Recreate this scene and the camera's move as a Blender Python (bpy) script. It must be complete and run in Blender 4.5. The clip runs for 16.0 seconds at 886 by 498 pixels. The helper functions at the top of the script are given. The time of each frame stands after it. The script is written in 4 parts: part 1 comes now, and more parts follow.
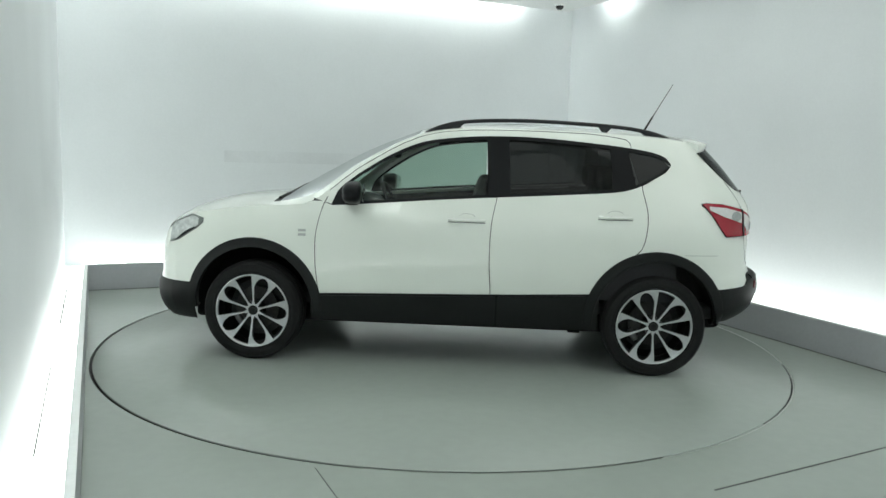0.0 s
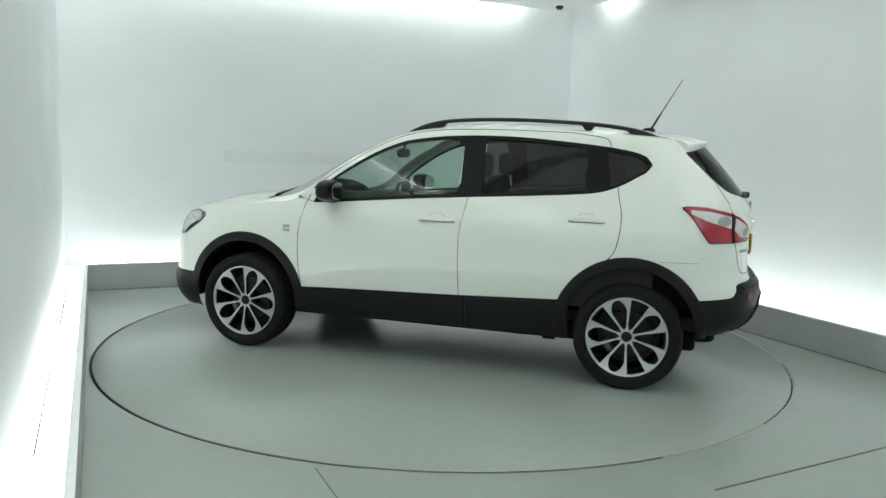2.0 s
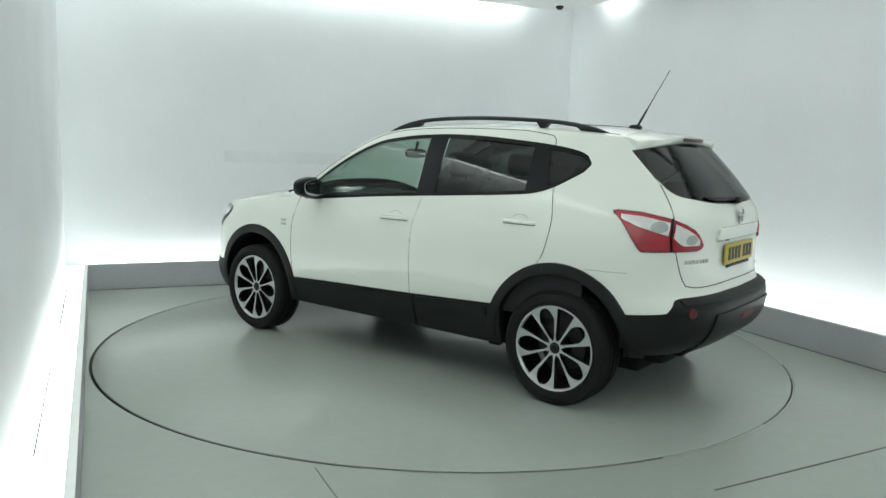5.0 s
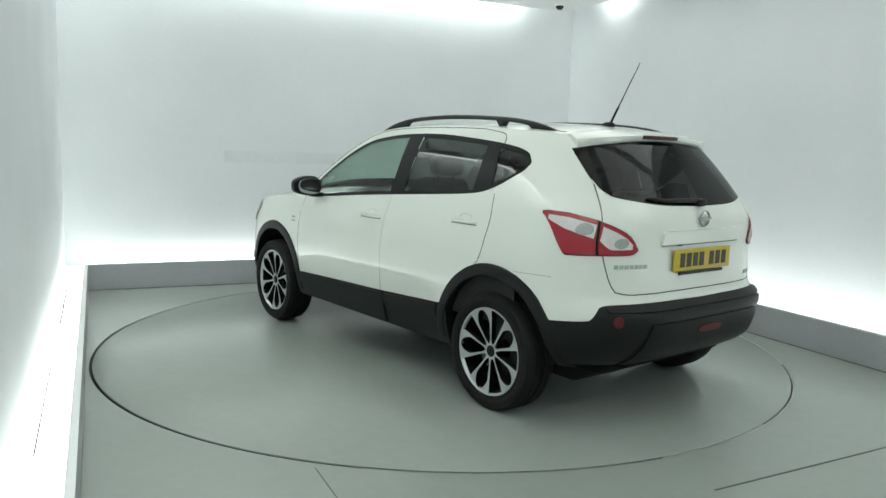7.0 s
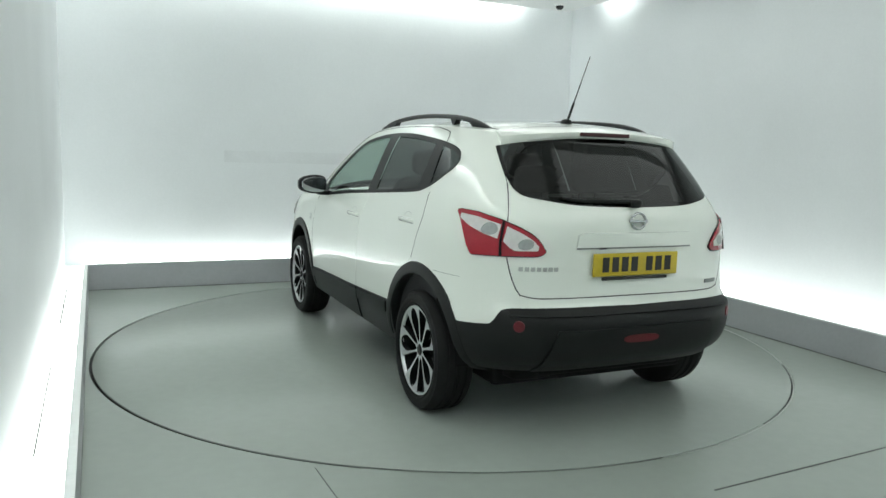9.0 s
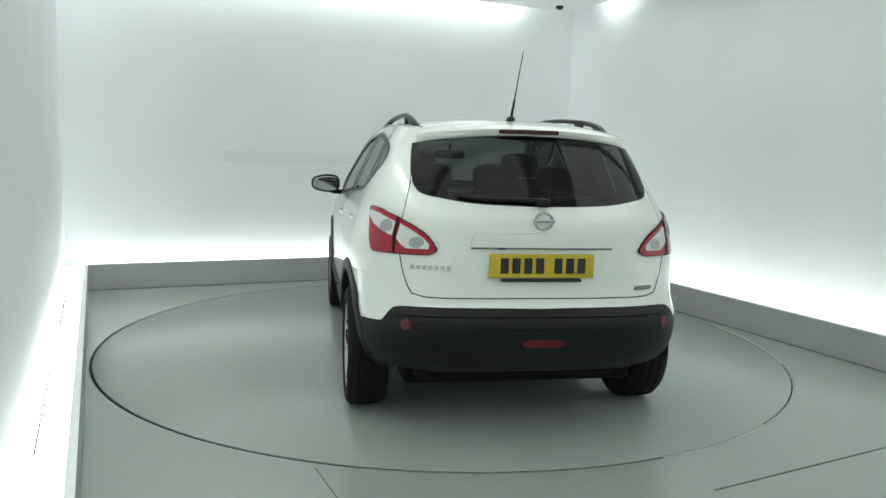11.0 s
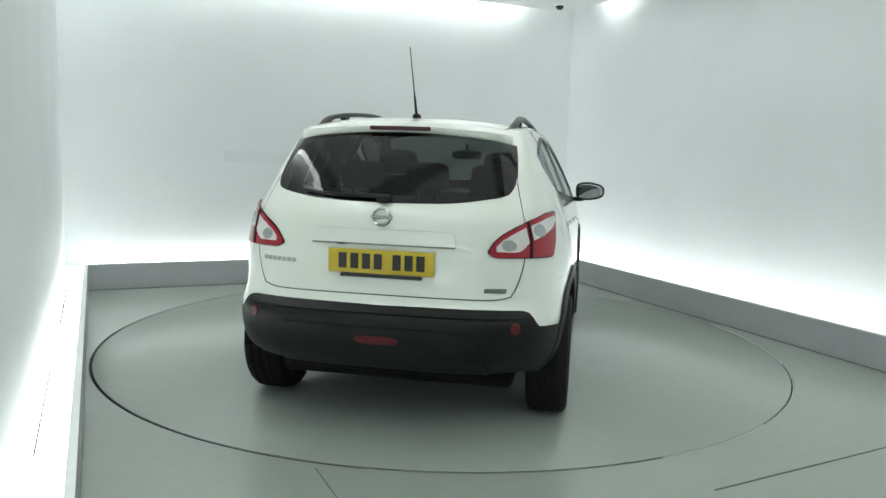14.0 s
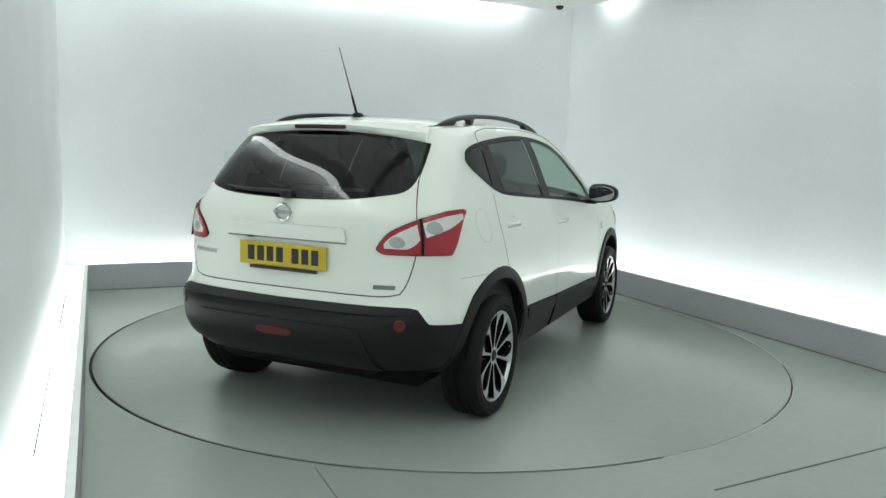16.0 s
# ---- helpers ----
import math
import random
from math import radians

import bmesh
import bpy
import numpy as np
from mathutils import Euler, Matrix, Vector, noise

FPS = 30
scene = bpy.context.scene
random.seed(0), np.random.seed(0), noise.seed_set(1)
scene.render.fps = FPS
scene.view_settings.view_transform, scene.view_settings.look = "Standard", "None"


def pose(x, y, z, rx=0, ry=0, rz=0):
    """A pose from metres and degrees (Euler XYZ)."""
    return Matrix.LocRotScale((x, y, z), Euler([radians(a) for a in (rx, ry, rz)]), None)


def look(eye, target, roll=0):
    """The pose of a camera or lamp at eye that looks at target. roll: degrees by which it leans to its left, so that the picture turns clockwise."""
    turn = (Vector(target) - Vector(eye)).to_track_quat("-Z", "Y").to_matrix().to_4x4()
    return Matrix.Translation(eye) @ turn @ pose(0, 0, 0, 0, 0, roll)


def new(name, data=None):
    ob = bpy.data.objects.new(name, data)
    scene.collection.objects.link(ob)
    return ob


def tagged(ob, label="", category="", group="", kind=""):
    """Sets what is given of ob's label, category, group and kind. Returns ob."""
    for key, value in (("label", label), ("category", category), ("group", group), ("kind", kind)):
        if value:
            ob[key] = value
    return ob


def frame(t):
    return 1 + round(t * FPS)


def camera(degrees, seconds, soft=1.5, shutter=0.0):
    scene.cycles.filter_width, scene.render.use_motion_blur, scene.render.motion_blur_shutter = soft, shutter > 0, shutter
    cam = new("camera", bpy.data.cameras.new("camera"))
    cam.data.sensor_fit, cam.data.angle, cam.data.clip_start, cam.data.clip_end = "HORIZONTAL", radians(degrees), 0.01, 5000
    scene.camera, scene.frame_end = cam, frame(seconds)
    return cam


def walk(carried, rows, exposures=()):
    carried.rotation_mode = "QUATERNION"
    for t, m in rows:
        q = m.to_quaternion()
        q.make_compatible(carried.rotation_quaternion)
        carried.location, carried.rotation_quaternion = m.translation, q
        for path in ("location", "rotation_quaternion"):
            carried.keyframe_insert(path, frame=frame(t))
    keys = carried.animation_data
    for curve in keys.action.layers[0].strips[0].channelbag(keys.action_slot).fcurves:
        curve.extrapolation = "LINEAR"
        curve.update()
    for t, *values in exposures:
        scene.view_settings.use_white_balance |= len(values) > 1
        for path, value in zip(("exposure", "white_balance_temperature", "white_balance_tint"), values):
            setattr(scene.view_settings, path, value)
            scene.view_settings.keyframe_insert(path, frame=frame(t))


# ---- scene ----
cam = camera(60.74, 16.0, 1.5)

walk(cam, [(0.0, look((0, -5.6497, 1.4183), (0 - 0.002793 * 10, -5.6497 + 10 * 0.99165, 1.4183 - 10 * 0.128945), 1.732)),
           (16.0, look((0, -5.6497, 1.4183), (0 - 0.002793 * 10, -5.6497 + 10 * 0.99165, 1.4183 - 10 * 0.128945), 1.732))],
     exposures=[(0.0, 0.07, 6500, 10), (16.0, 0.07, 6500, 10)])

# ---- world: a closed booth, lit by lamps inside it only ----
world = bpy.data.worlds.new("world")
world.use_nodes = True
world.node_tree.nodes["Background"].inputs[0].default_value = (0.6, 0.65, 0.7, 1)
world.node_tree.nodes["Background"].inputs[1].default_value = 0.02
scene.world = world

TROUGH_GLOW = 5.0     # low light troughs along the walls
COVE_GLOW = 7.6       # strips above the ceiling's edge
PANEL_GLOW = (0.42, 0.80)      # unseen fill panels added on the ceiling, left and right pair


# ---- materials ----
def material(name, color, rough=0.5, metal=0.0, grain=0.0, scale=30.0, bump=0.0, coat=0.0, blotch=0.0, blotch_scale=2.0, rough_var=0.0, spec=0.5):
    m = bpy.data.materials.new(name)
    m.use_nodes = True
    nt = m.node_tree
    b = nt.nodes["Principled BSDF"]
    b.inputs["Roughness"].default_value = rough
    b.inputs["Metallic"].default_value = metal
    b.inputs["Base Color"].default_value = (*color, 1)
    b.inputs["Coat Weight"].default_value = coat
    b.inputs["Coat Roughness"].default_value = 0.03
    b.inputs["Specular IOR Level"].default_value = spec
    co = nt.nodes.new("ShaderNodeTexCoord")
    fine = nt.nodes.new("ShaderNodeTexNoise")
    fine.inputs["Scale"].default_value = scale
    fine.inputs["Detail"].default_value = 5
    nt.links.new(co.outputs["Object"], fine.inputs["Vector"])
    if grain or blotch:
        wide = nt.nodes.new("ShaderNodeTexNoise")
        wide.inputs["Scale"].default_value = blotch_scale
        wide.inputs["Detail"].default_value = 4
        nt.links.new(co.outputs["Object"], wide.inputs["Vector"])
        value = None
        for tex, amount in ((fine, grain), (wide, blotch)):
            r = nt.nodes.new("ShaderNodeMapRange")
            r.inputs["From Min"].default_value, r.inputs["From Max"].default_value = 0.3, 0.7
            r.inputs["To Min"].default_value, r.inputs["To Max"].default_value = 1 - amount, 1 + amount
            nt.links.new(tex.outputs["Fac"], r.inputs["Value"])
            if value is None:
                value = r.outputs[0]
            else:
                k = nt.nodes.new("ShaderNodeMath")
                k.operation = "MULTIPLY"
                nt.links.new(value, k.inputs[0])
                nt.links.new(r.outputs[0], k.inputs[1])
                value = k.outputs[0]
        mix = nt.nodes.new("ShaderNodeVectorMath")
        mix.operation = "SCALE"
        mix.inputs[0].default_value = color
        nt.links.new(value, mix.inputs["Scale"])
        nt.links.new(mix.outputs[0], b.inputs["Base Color"])
        if rough_var:
            r = nt.nodes.new("ShaderNodeMapRange")
            r.inputs["From Min"].default_value, r.inputs["From Max"].default_value = 0.3, 0.7
            r.inputs["To Min"].default_value, r.inputs["To Max"].default_value = rough - rough_var, rough + rough_var
            nt.links.new(wide.outputs["Fac"], r.inputs["Value"])
            nt.links.new(r.outputs[0], b.inputs["Roughness"])
    if bump:
        k = nt.nodes.new("ShaderNodeBump")
        k.inputs["Strength"].default_value = bump
        k.inputs["Distance"].default_value = 0.002
        nt.links.new(fine.outputs["Fac"], k.inputs["Height"])
        nt.links.new(k.outputs[0], b.inputs["Normal"])
    return m


def glowing(name, color, strength):
    m = bpy.data.materials.new(name)
    m.use_nodes = True
    b = m.node_tree.nodes["Principled BSDF"]
    b.inputs["Base Color"].default_value = (0.8, 0.8, 0.8, 1)
    b.inputs["Emission Color"].default_value = (*color, 1)
    b.inputs["Emission Strength"].default_value = strength
    return m


def tinted_glass(name, tint, gloss=0.06):
    """Thin pane: tinted see-through with a clear mirror gloss that grows at grazing angles."""
    m = bpy.data.materials.new(name)
    m.use_nodes = True
    nt = m.node_tree
    nt.nodes.remove(nt.nodes["Principled BSDF"])
    out = nt.nodes["Material Output"]
    t = nt.nodes.new("ShaderNodeBsdfTransparent")
    t.inputs[0].default_value = (*tint, 1)
    g = nt.nodes.new("ShaderNodeBsdfGlossy")
    g.inputs["Roughness"].default_value = 0.02
    g.inputs["Color"].default_value = (0.7, 0.72, 0.72, 1)
    f = nt.nodes.new("ShaderNodeFresnel")
    f.inputs[0].default_value = 1.5
    mix = nt.nodes.new("ShaderNodeMixShader")
    nt.links.new(f.outputs[0], mix.inputs[0])
    nt.links.new(t.outputs[0], mix.inputs[1])
    nt.links.new(g.outputs[0], mix.inputs[2])
    nt.links.new(mix.outputs[0], out.inputs[0])
    return m


WALL = material("wall_paint", (0.74, 0.77, 0.785), 0.55, grain=0.015, scale=60, bump=0.05, blotch=0.04, blotch_scale=0.8)
PLINTH = material("plinth_paint", (0.44, 0.455, 0.475), 0.5, grain=0.03, scale=40, bump=0.08, blotch=0.05, blotch_scale=1.7)
PLINTH_TOP = material("plinth_edge", (0.75, 0.78, 0.77), 0.5, grain=0.03, scale=40)
CEILING = material("ceiling_paint", (0.8, 0.81, 0.81), 0.7, grain=0.02, scale=50)
FLOOR = material("floor_resin", (0.315, 0.352, 0.325), 0.27, grain=0.02, scale=14, bump=0.03, blotch=0.02, blotch_scale=1.3)
DISC = material("turntable_resin", (0.315, 0.352, 0.325), 0.26, grain=0.02, scale=14, bump=0.03, blotch=0.02, blotch_scale=1.2)
DARK_GAP = material("dark_joint", (0.03, 0.033, 0.033), 0.8, grain=0.2, scale=20)
PALE_JOINT = material("pale_joint", (0.29, 0.324, 0.30), 0.4, grain=0.05, scale=25)
# for floor seams; also paints the shadow line at the plinth's foot
SEAM_SHADE = material("floor_seam", (0.085, 0.093, 0.09), 0.6, grain=0.2, scale=20)
TROUGH = glowing("trough_diffuser", (0.94, 1.0, 0.95), TROUGH_GLOW)
TROUGH_WIDE = glowing("wide_trough_diffuser", (0.94, 1.0, 0.95), TROUGH_GLOW * 0.47)
COVE = glowing("cove_strip", (0.94, 1.0, 0.955), COVE_GLOW)
PANELS = [glowing("fill_panel", (0.95, 1.0, 0.955), g) for g in PANEL_GLOW]
PAINT = material("white_car_paint", (0.80, 0.84, 0.775), 0.3, coat=1.0, grain=0.012, scale=300, blotch=0.012, blotch_scale=3)
PLASTIC = material("black_plastic", (0.0075, 0.009, 0.009), 0.48, spec=0.27, grain=0.15, scale=200, bump=0.15, blotch=0.1)
GLOSS_BLACK = material("gloss_black", (0.007, 0.008, 0.009), 0.35, spec=0.15, grain=0.1, scale=80)
RAIL = material("rail_black", (0.012, 0.014, 0.015), 0.4, spec=0.25, grain=0.1, scale=120)
UNDER = material("underbody", (0.007, 0.007, 0.0075), 0.8, spec=0.2, grain=0.2, scale=30)
RUBBER = material("tyre_rubber", (0.009, 0.0095, 0.0095), 0.7, spec=0.25, grain=0.15, scale=90, bump=0.2, blotch=0.15, blotch_scale=8)
SILVER = material("machined_alloy", (0.62, 0.63, 0.64), 0.28, metal=0.9, grain=0.05, scale=150)
RIM_BLACK = material("rim_black", (0.006, 0.006, 0.0065), 0.4, spec=0.3, grain=0.1, scale=80)
DARK_STEEL = material("brake_iron", (0.035, 0.034, 0.033), 0.5, metal=0.6, grain=0.2, scale=60)
STEEL = material("brake_steel", (0.22, 0.22, 0.22), 0.45, metal=0.9, grain=0.1, scale=60)
CHROME = material("chrome", (0.46, 0.48, 0.48), 0.12, metal=1.0, grain=0.02)
BADGE = material("badge_grey", (0.20, 0.22, 0.21), 0.35, metal=0.5, grain=0.05)
PALE_BADGE = material("pale_badge", (0.45, 0.47, 0.45), 0.3, metal=0.5, grain=0.05)
RED = material("red_lens", (0.35, 0.005, 0.020), 0.2, coat=0.5, grain=0.04, scale=60)
DEEP_RED = material("dark_red_lens", (0.10, 0.003, 0.008), 0.45, grain=0.1, scale=60)
MAROON = material("maroon_lens", (0.045, 0.004, 0.006), 0.3, grain=0.1, scale=60)
CLEAR = material("clear_lens", (0.70, 0.67, 0.66), 0.15, coat=0.8, grain=0.05, scale=45)
LENS_GREY = material("lamp_bowl", (0.42, 0.44, 0.43), 0.25, metal=0.3, grain=0.1, scale=60)
HEAD_LENS = material("head_lamp_lens", (0.62, 0.65, 0.64), 0.12, metal=0.2, coat=1.0, grain=0.25, scale=28)
YELLOW = material("yellow_plate", (0.54, 0.41, 0.025), 0.4, grain=0.05, scale=60, blotch=0.06, blotch_scale=12)
INK = material("plate_black", (0.02, 0.02, 0.018), 0.5, grain=0.1)
CABIN = material("cabin_cloth", (0.022, 0.023, 0.025), 0.85, grain=0.2, scale=120, bump=0.2)
CABIN_LIGHT = material("headlining", (0.30, 0.30, 0.29), 0.9, grain=0.1, scale=120)
PRIVACY = tinted_glass("privacy_glass", (0.105, 0.116, 0.116))
GLASS = tinted_glass("green_glass", (0.62, 0.74, 0.68))
MIRROR = material("mirror_glass", (0.35, 0.37, 0.38), 0.02, metal=1.0)
DOME = material("smoked_dome", (0.03, 0.03, 0.032), 0.15, grain=0.1)


# ---- mesh helpers ----
def mesh_of(name, verts, faces, mat, smooth=True, sharp=40, merge=0.0):
    me = bpy.data.meshes.new(name)
    me.from_pydata([tuple(v) for v in verts], [], faces)
    if merge:
        bm = bmesh.new()
        bm.from_mesh(me)
        bmesh.ops.remove_doubles(bm, verts=bm.verts, dist=merge)
        bmesh.ops.recalc_face_normals(bm, faces=bm.faces)
        bm.to_mesh(me)
        bm.free()
    me.materials.append(mat)
    me.update()
    if smooth:
        me.polygons.foreach_set("use_smooth", [True] * len(me.polygons))
        me.set_sharp_from_angle(angle=radians(sharp))
    return me


def part(name, me, parent, label=""):
    ob = new(name, me)
    ob.parent = parent
    if label:
        ob["label"] = label
    return ob


def join(*pieces):
    """Joins (verts, faces) pairs."""
    verts, faces = [], []
    for v, f in pieces:
        k = len(verts)
        verts += list(v)
        faces += [tuple(i + k for i in q) for q in f]
    return verts, faces


def mirrored(piece):
    v, f = piece
    return [(p[0], -p[1], p[2]) for p in v], [tuple(reversed(q)) for q in f]


def box(x0, x1, y0, y1, z0, z1, bevel=0.0):
    bm = bmesh.new()
    bmesh.ops.create_cube(bm, size=1)
    for v in bm.verts:
        v.co = ((x0 + x1) / 2 + v.co.x * (x1 - x0), (y0 + y1) / 2 + v.co.y * (y1 - y0), (z0 + z1) / 2 + v.co.z * (z1 - z0))
    if bevel:
        bmesh.ops.bevel(bm, geom=bm.edges[:], offset=bevel, segments=3, affect="EDGES", profile=0.5)
    bm.verts.index_update()
    out = [tuple(v.co) for v in bm.verts], [tuple(v.index for v in f.verts) for f in bm.faces]
    bm.free()
    return out


def grid_faces(nu, nv):
    return [(i * (nv + 1) + j, (i + 1) * (nv + 1) + j, (i + 1) * (nv + 1) + j + 1, i * (nv + 1) + j + 1)
            for i in range(nu) for j in range(nv)]


def lathe(profile, centre, n=48, axis="y"):
    """Turns (radius, along) points about an axis through centre."""
    verts, faces, k = [], [], len(profile)
    for i in range(n):
        a = 2 * math.pi * i / n
        for r, s in profile:
            p = (r * math.cos(a), s, r * math.sin(a)) if axis == "y" else (r * math.cos(a), r * math.sin(a), s)
            verts.append(tuple(c + d for c, d in zip(centre, p)))
        for j in range(k - 1):
            faces.append((i * k + j, ((i + 1) % n) * k + j, ((i + 1) % n) * k + j + 1, i * k + j + 1))
    return verts, faces


def tube(points, radii, n=10):
    verts, faces = [], []
    for i, (p, r) in enumerate(zip(points, radii)):
        p = Vector(p)
        d = (Vector(points[min(i + 1, len(points) - 1)]) - Vector(points[max(i - 1, 0)])).normalized()
        s = d.orthogonal().normalized() if abs(d.z) > 0.9 else d.cross(Vector((0, 0, 1))).normalized()
        q = d.cross(s)
        for j in range(n):
            a = 2 * math.pi * j / n
            verts.append(tuple(p + r * (math.cos(a) * s + math.sin(a) * q)))
    for i in range(len(points) - 1):
        for j in range(n):
            faces.append((i * n + j, i * n + (j + 1) % n, (i + 1) * n + (j + 1) % n, (i + 1) * n + j))
    faces.append(tuple(reversed(range(n))))
    faces.append(tuple((len(points) - 1) * n + j for j in range(n)))
    return verts, faces


def superball(cx, cy, cz, hx, hy, hz, e=0.6, nu=20, nv=12):
    """A rounded block."""
    def power(c):
        return math.copysign(abs(c) ** e, c)
    verts, faces = [], []
    for i in range(nv + 1):
        a = -math.pi / 2 + math.pi * i / nv
        for j in range(nu):
            b = 2 * math.pi * j / nu
            verts.append((cx + hx * power(math.cos(a)) * power(math.cos(b)), cy + hy * power(math.cos(a)) * power(math.sin(b)), cz + hz * power(math.sin(a))))
    for i in range(nv):
        for j in range(nu):
            faces.append((i * nu + j, i * nu + (j + 1) % nu, (i + 1) * nu + (j + 1) % nu, (i + 1) * nu + j))
    return verts, faces


# ---- the booth: u runs along the back wall, v towards it ----
TURN = radians(24.9)
UL, UR, VB, VF = -2.47, 2.515, 2.69, -5.75       # inner faces of the plinth; added front wall
WL, WR, WB_, = -2.67, 2.96, 2.89                  # wall faces
PH, CH, TOP = 0.25, 3.09, 3.36                    # plinth, ceiling, upper slab
ROOM = Matrix.Rotation(TURN, 4, "Z")


def room_piece(name, pieces, mat, label, category, kind="structure", smooth=False, bevel=False):
    v, f = join(*pieces)
    ob = new(name, mesh_of(name, v, f, mat, smooth))
    ob.matrix_world = ROOM
    return tagged(ob, label, category, kind=kind)


room_piece("wall_back", [box(WL - 0.15, WR + 0.15, WB_, WB_ + 0.15, -0.05, TOP)], WALL, "white painted back wall of the photo booth", "wall")
room_piece("wall_left", [box(WL - 0.15, WL, VF - 0.15, WB_ - 0.002, -0.05, TOP)], WALL, "white painted side wall over a narrow light trough", "wall")
room_piece("wall_right", [box(WR, WR + 0.15, VF - 0.15, WB_ - 0.002, -0.05, TOP)], WALL, "white painted side wall over a wide light trough", "wall")
# unseen wall, added only to close the booth
room_piece("closing_wall", [box(WL + 0.002, WR - 0.002, VF - 0.15, VF, -0.05, TOP)], WALL, "unseen plain white wall added to close the booth", "wall")
ceiling_gap = 0.20
room_piece("ceiling", [box(WL + ceiling_gap, WR - ceiling_gap, VF + ceiling_gap, WB_ - ceiling_gap, CH, CH + 0.05),
                       box(WL - 0.15, WR + 0.15, VF - 0.15, WB_ + 0.15, TOP, TOP + 0.1)], CEILING, "white ceiling held off the walls by a lit gap", "ceiling")


def ring_floor():
    """The fixed floor with a round hole for the turntable."""
    n, r = 160, 2.452
    verts, faces = [], []
    for i in range(n):
        a = 2 * math.pi * i / n
        c, s = math.cos(a), math.sin(a)
        k = min((WR if c > 0 else -WL) / max(abs(c), 1e-6), (WB_ if s > 0 else -VF) / max(abs(s), 1e-6))
        verts += [(r * c, r * s, 0), (k * c, k * s, 0), (r * c, r * s, -0.05)]
    for i in range(n):
        j = (i + 1) % n
        faces += [(3 * i, 3 * i + 1, 3 * j + 1, 3 * j), (3 * i + 2, 3 * i, 3 * j, 3 * j + 2)]
    for u, v in ((WR, WB_), (WL, WB_), (WL, VF), (WR, VF)):
        verts.append((u, v, 0))
    # corner triangles
    for k, (u, v) in enumerate(((WR, WB_), (WL, WB_), (WL, VF), (WR, VF))):
        a = math.atan2(v, u) % (2 * math.pi)
        i = int(a / (2 * math.pi) * n)
        faces.append((3 * i + 1, 3 * n + k, 3 * ((i + 1) % n) + 1))
    return verts, faces


room_piece("floor", [ring_floor()], FLOOR, "grey-green resin floor, satin and slightly marked", "floor")
room_piece("floor_pit", [box(WL, WR, VF, WB_, -0.2, -0.05)], DARK_GAP, "dark pit under the turntable's edge", "floor")


def plinth(name, a, b, top_a, top_b):
    room_piece(name, [box(*a, *b, 0, PH - 0.006, 0.004)], PLINTH, "low grey plinth hiding the light trough", "plinth")
    room_piece(name + "_edging", [box(*top_a, *top_b, PH - 0.006, PH, 0.0)], PLINTH_TOP, "pale edging strip on the low plinth", "plinth")


LIP = 0.035
plinth("plinth_back", (UL - LIP, UR + LIP), (VB, VB + LIP), (UL - LIP, UR + LIP), (VB, VB + LIP))
plinth("plinth_left", (UL - LIP, UL), (VF, VB - 0.002), (UL - LIP, UL), (VF, VB - 0.002))
plinth("plinth_right", (UR, UR + LIP), (VF, VB - 0.002), (UR, UR + LIP), (VF, VB - 0.002))


def light_trough(pieces, mat=None):
    for p in pieces:
        tagged(room_piece("light_trough", [box(*p, PH - 0.03, PH - 0.012)], mat or TROUGH, "white glowing diffuser panel in the plinth trough", "light", "thing"), group="plinth light troughs")


G4 = 0.004
def spans(a, b, n):
    s = (b - a) / n
    return [(a + i * s + G4, a + (i + 1) * s - G4) for i in range(n)]


for s in spans(VF + 0.01, VB, 4):
    light_trough([(WL + 0.002, UL - LIP - 0.002, *s), ])
    light_trough([(UR + LIP + 0.002, WR - 0.002, *s), ], TROUGH_WIDE)
for s in spans(UL - LIP, UR + LIP, 3):
    light_trough([(*s, VB + LIP + 0.002, WB_ - 0.002)])


def cove_strip(u0, u1, v0, v1):
    tagged(room_piece("cove_light", [box(u0, u1, v0, v1, CH + 0.10, CH + 0.13)], COVE, "white light strip hidden above the ceiling edge", "light", "thing"), group="ceiling cove lights")


cove_strip(WL + 0.3, 0.9, WB_ - 0.19, WB_ - 0.03)
cove_strip(1.0, WR - 0.75, WB_ - 0.19, WB_ - 0.03)
cove_strip(WR - 0.19, WR - 0.03, 1.75, WB_ - 0.7)
cove_strip(WL + 0.03, WL + 0.19, -5.4, WB_ - 0.7)
# unseen front strip, added to brighten the car's near side
cove_strip(WL + 0.5, WR - 0.5, VF + 0.03, VF + 0.19)


# unseen panels, added to fill car and floor with light
def ceiling_fill(u, v, hu, hv, glow):
    top = new("ceiling_fill")
    top.matrix_world = ROOM @ Matrix.Translation((u, v, CH))
    tagged(top, "unseen flat white fill panel added over the turntable", "light", "ceiling light panels")
    fr = join(box(-hu, hu, -hv, -hv + 0.03, -0.02, 0), box(-hu, hu, hv - 0.03, hv, -0.02, 0),
              box(-hu, -hu + 0.03, -hv + 0.03, hv - 0.03, -0.02, 0), box(hu - 0.03, hu, -hv + 0.03, hv - 0.03, -0.02, 0))
    part("frame", mesh_of("frame", *fr, CEILING, False), top)
    part("diffuser", mesh_of("diffuser", *box(-hu + 0.03, hu - 0.03, -hv + 0.03, hv - 0.03, -0.012, -0.004), glow, False), top)


for u, glow in zip((-1.15, 1.42), PANELS):
    for v in (-3.65, -0.15):
        ceiling_fill(u, v, 1.12, 1.68, glow)

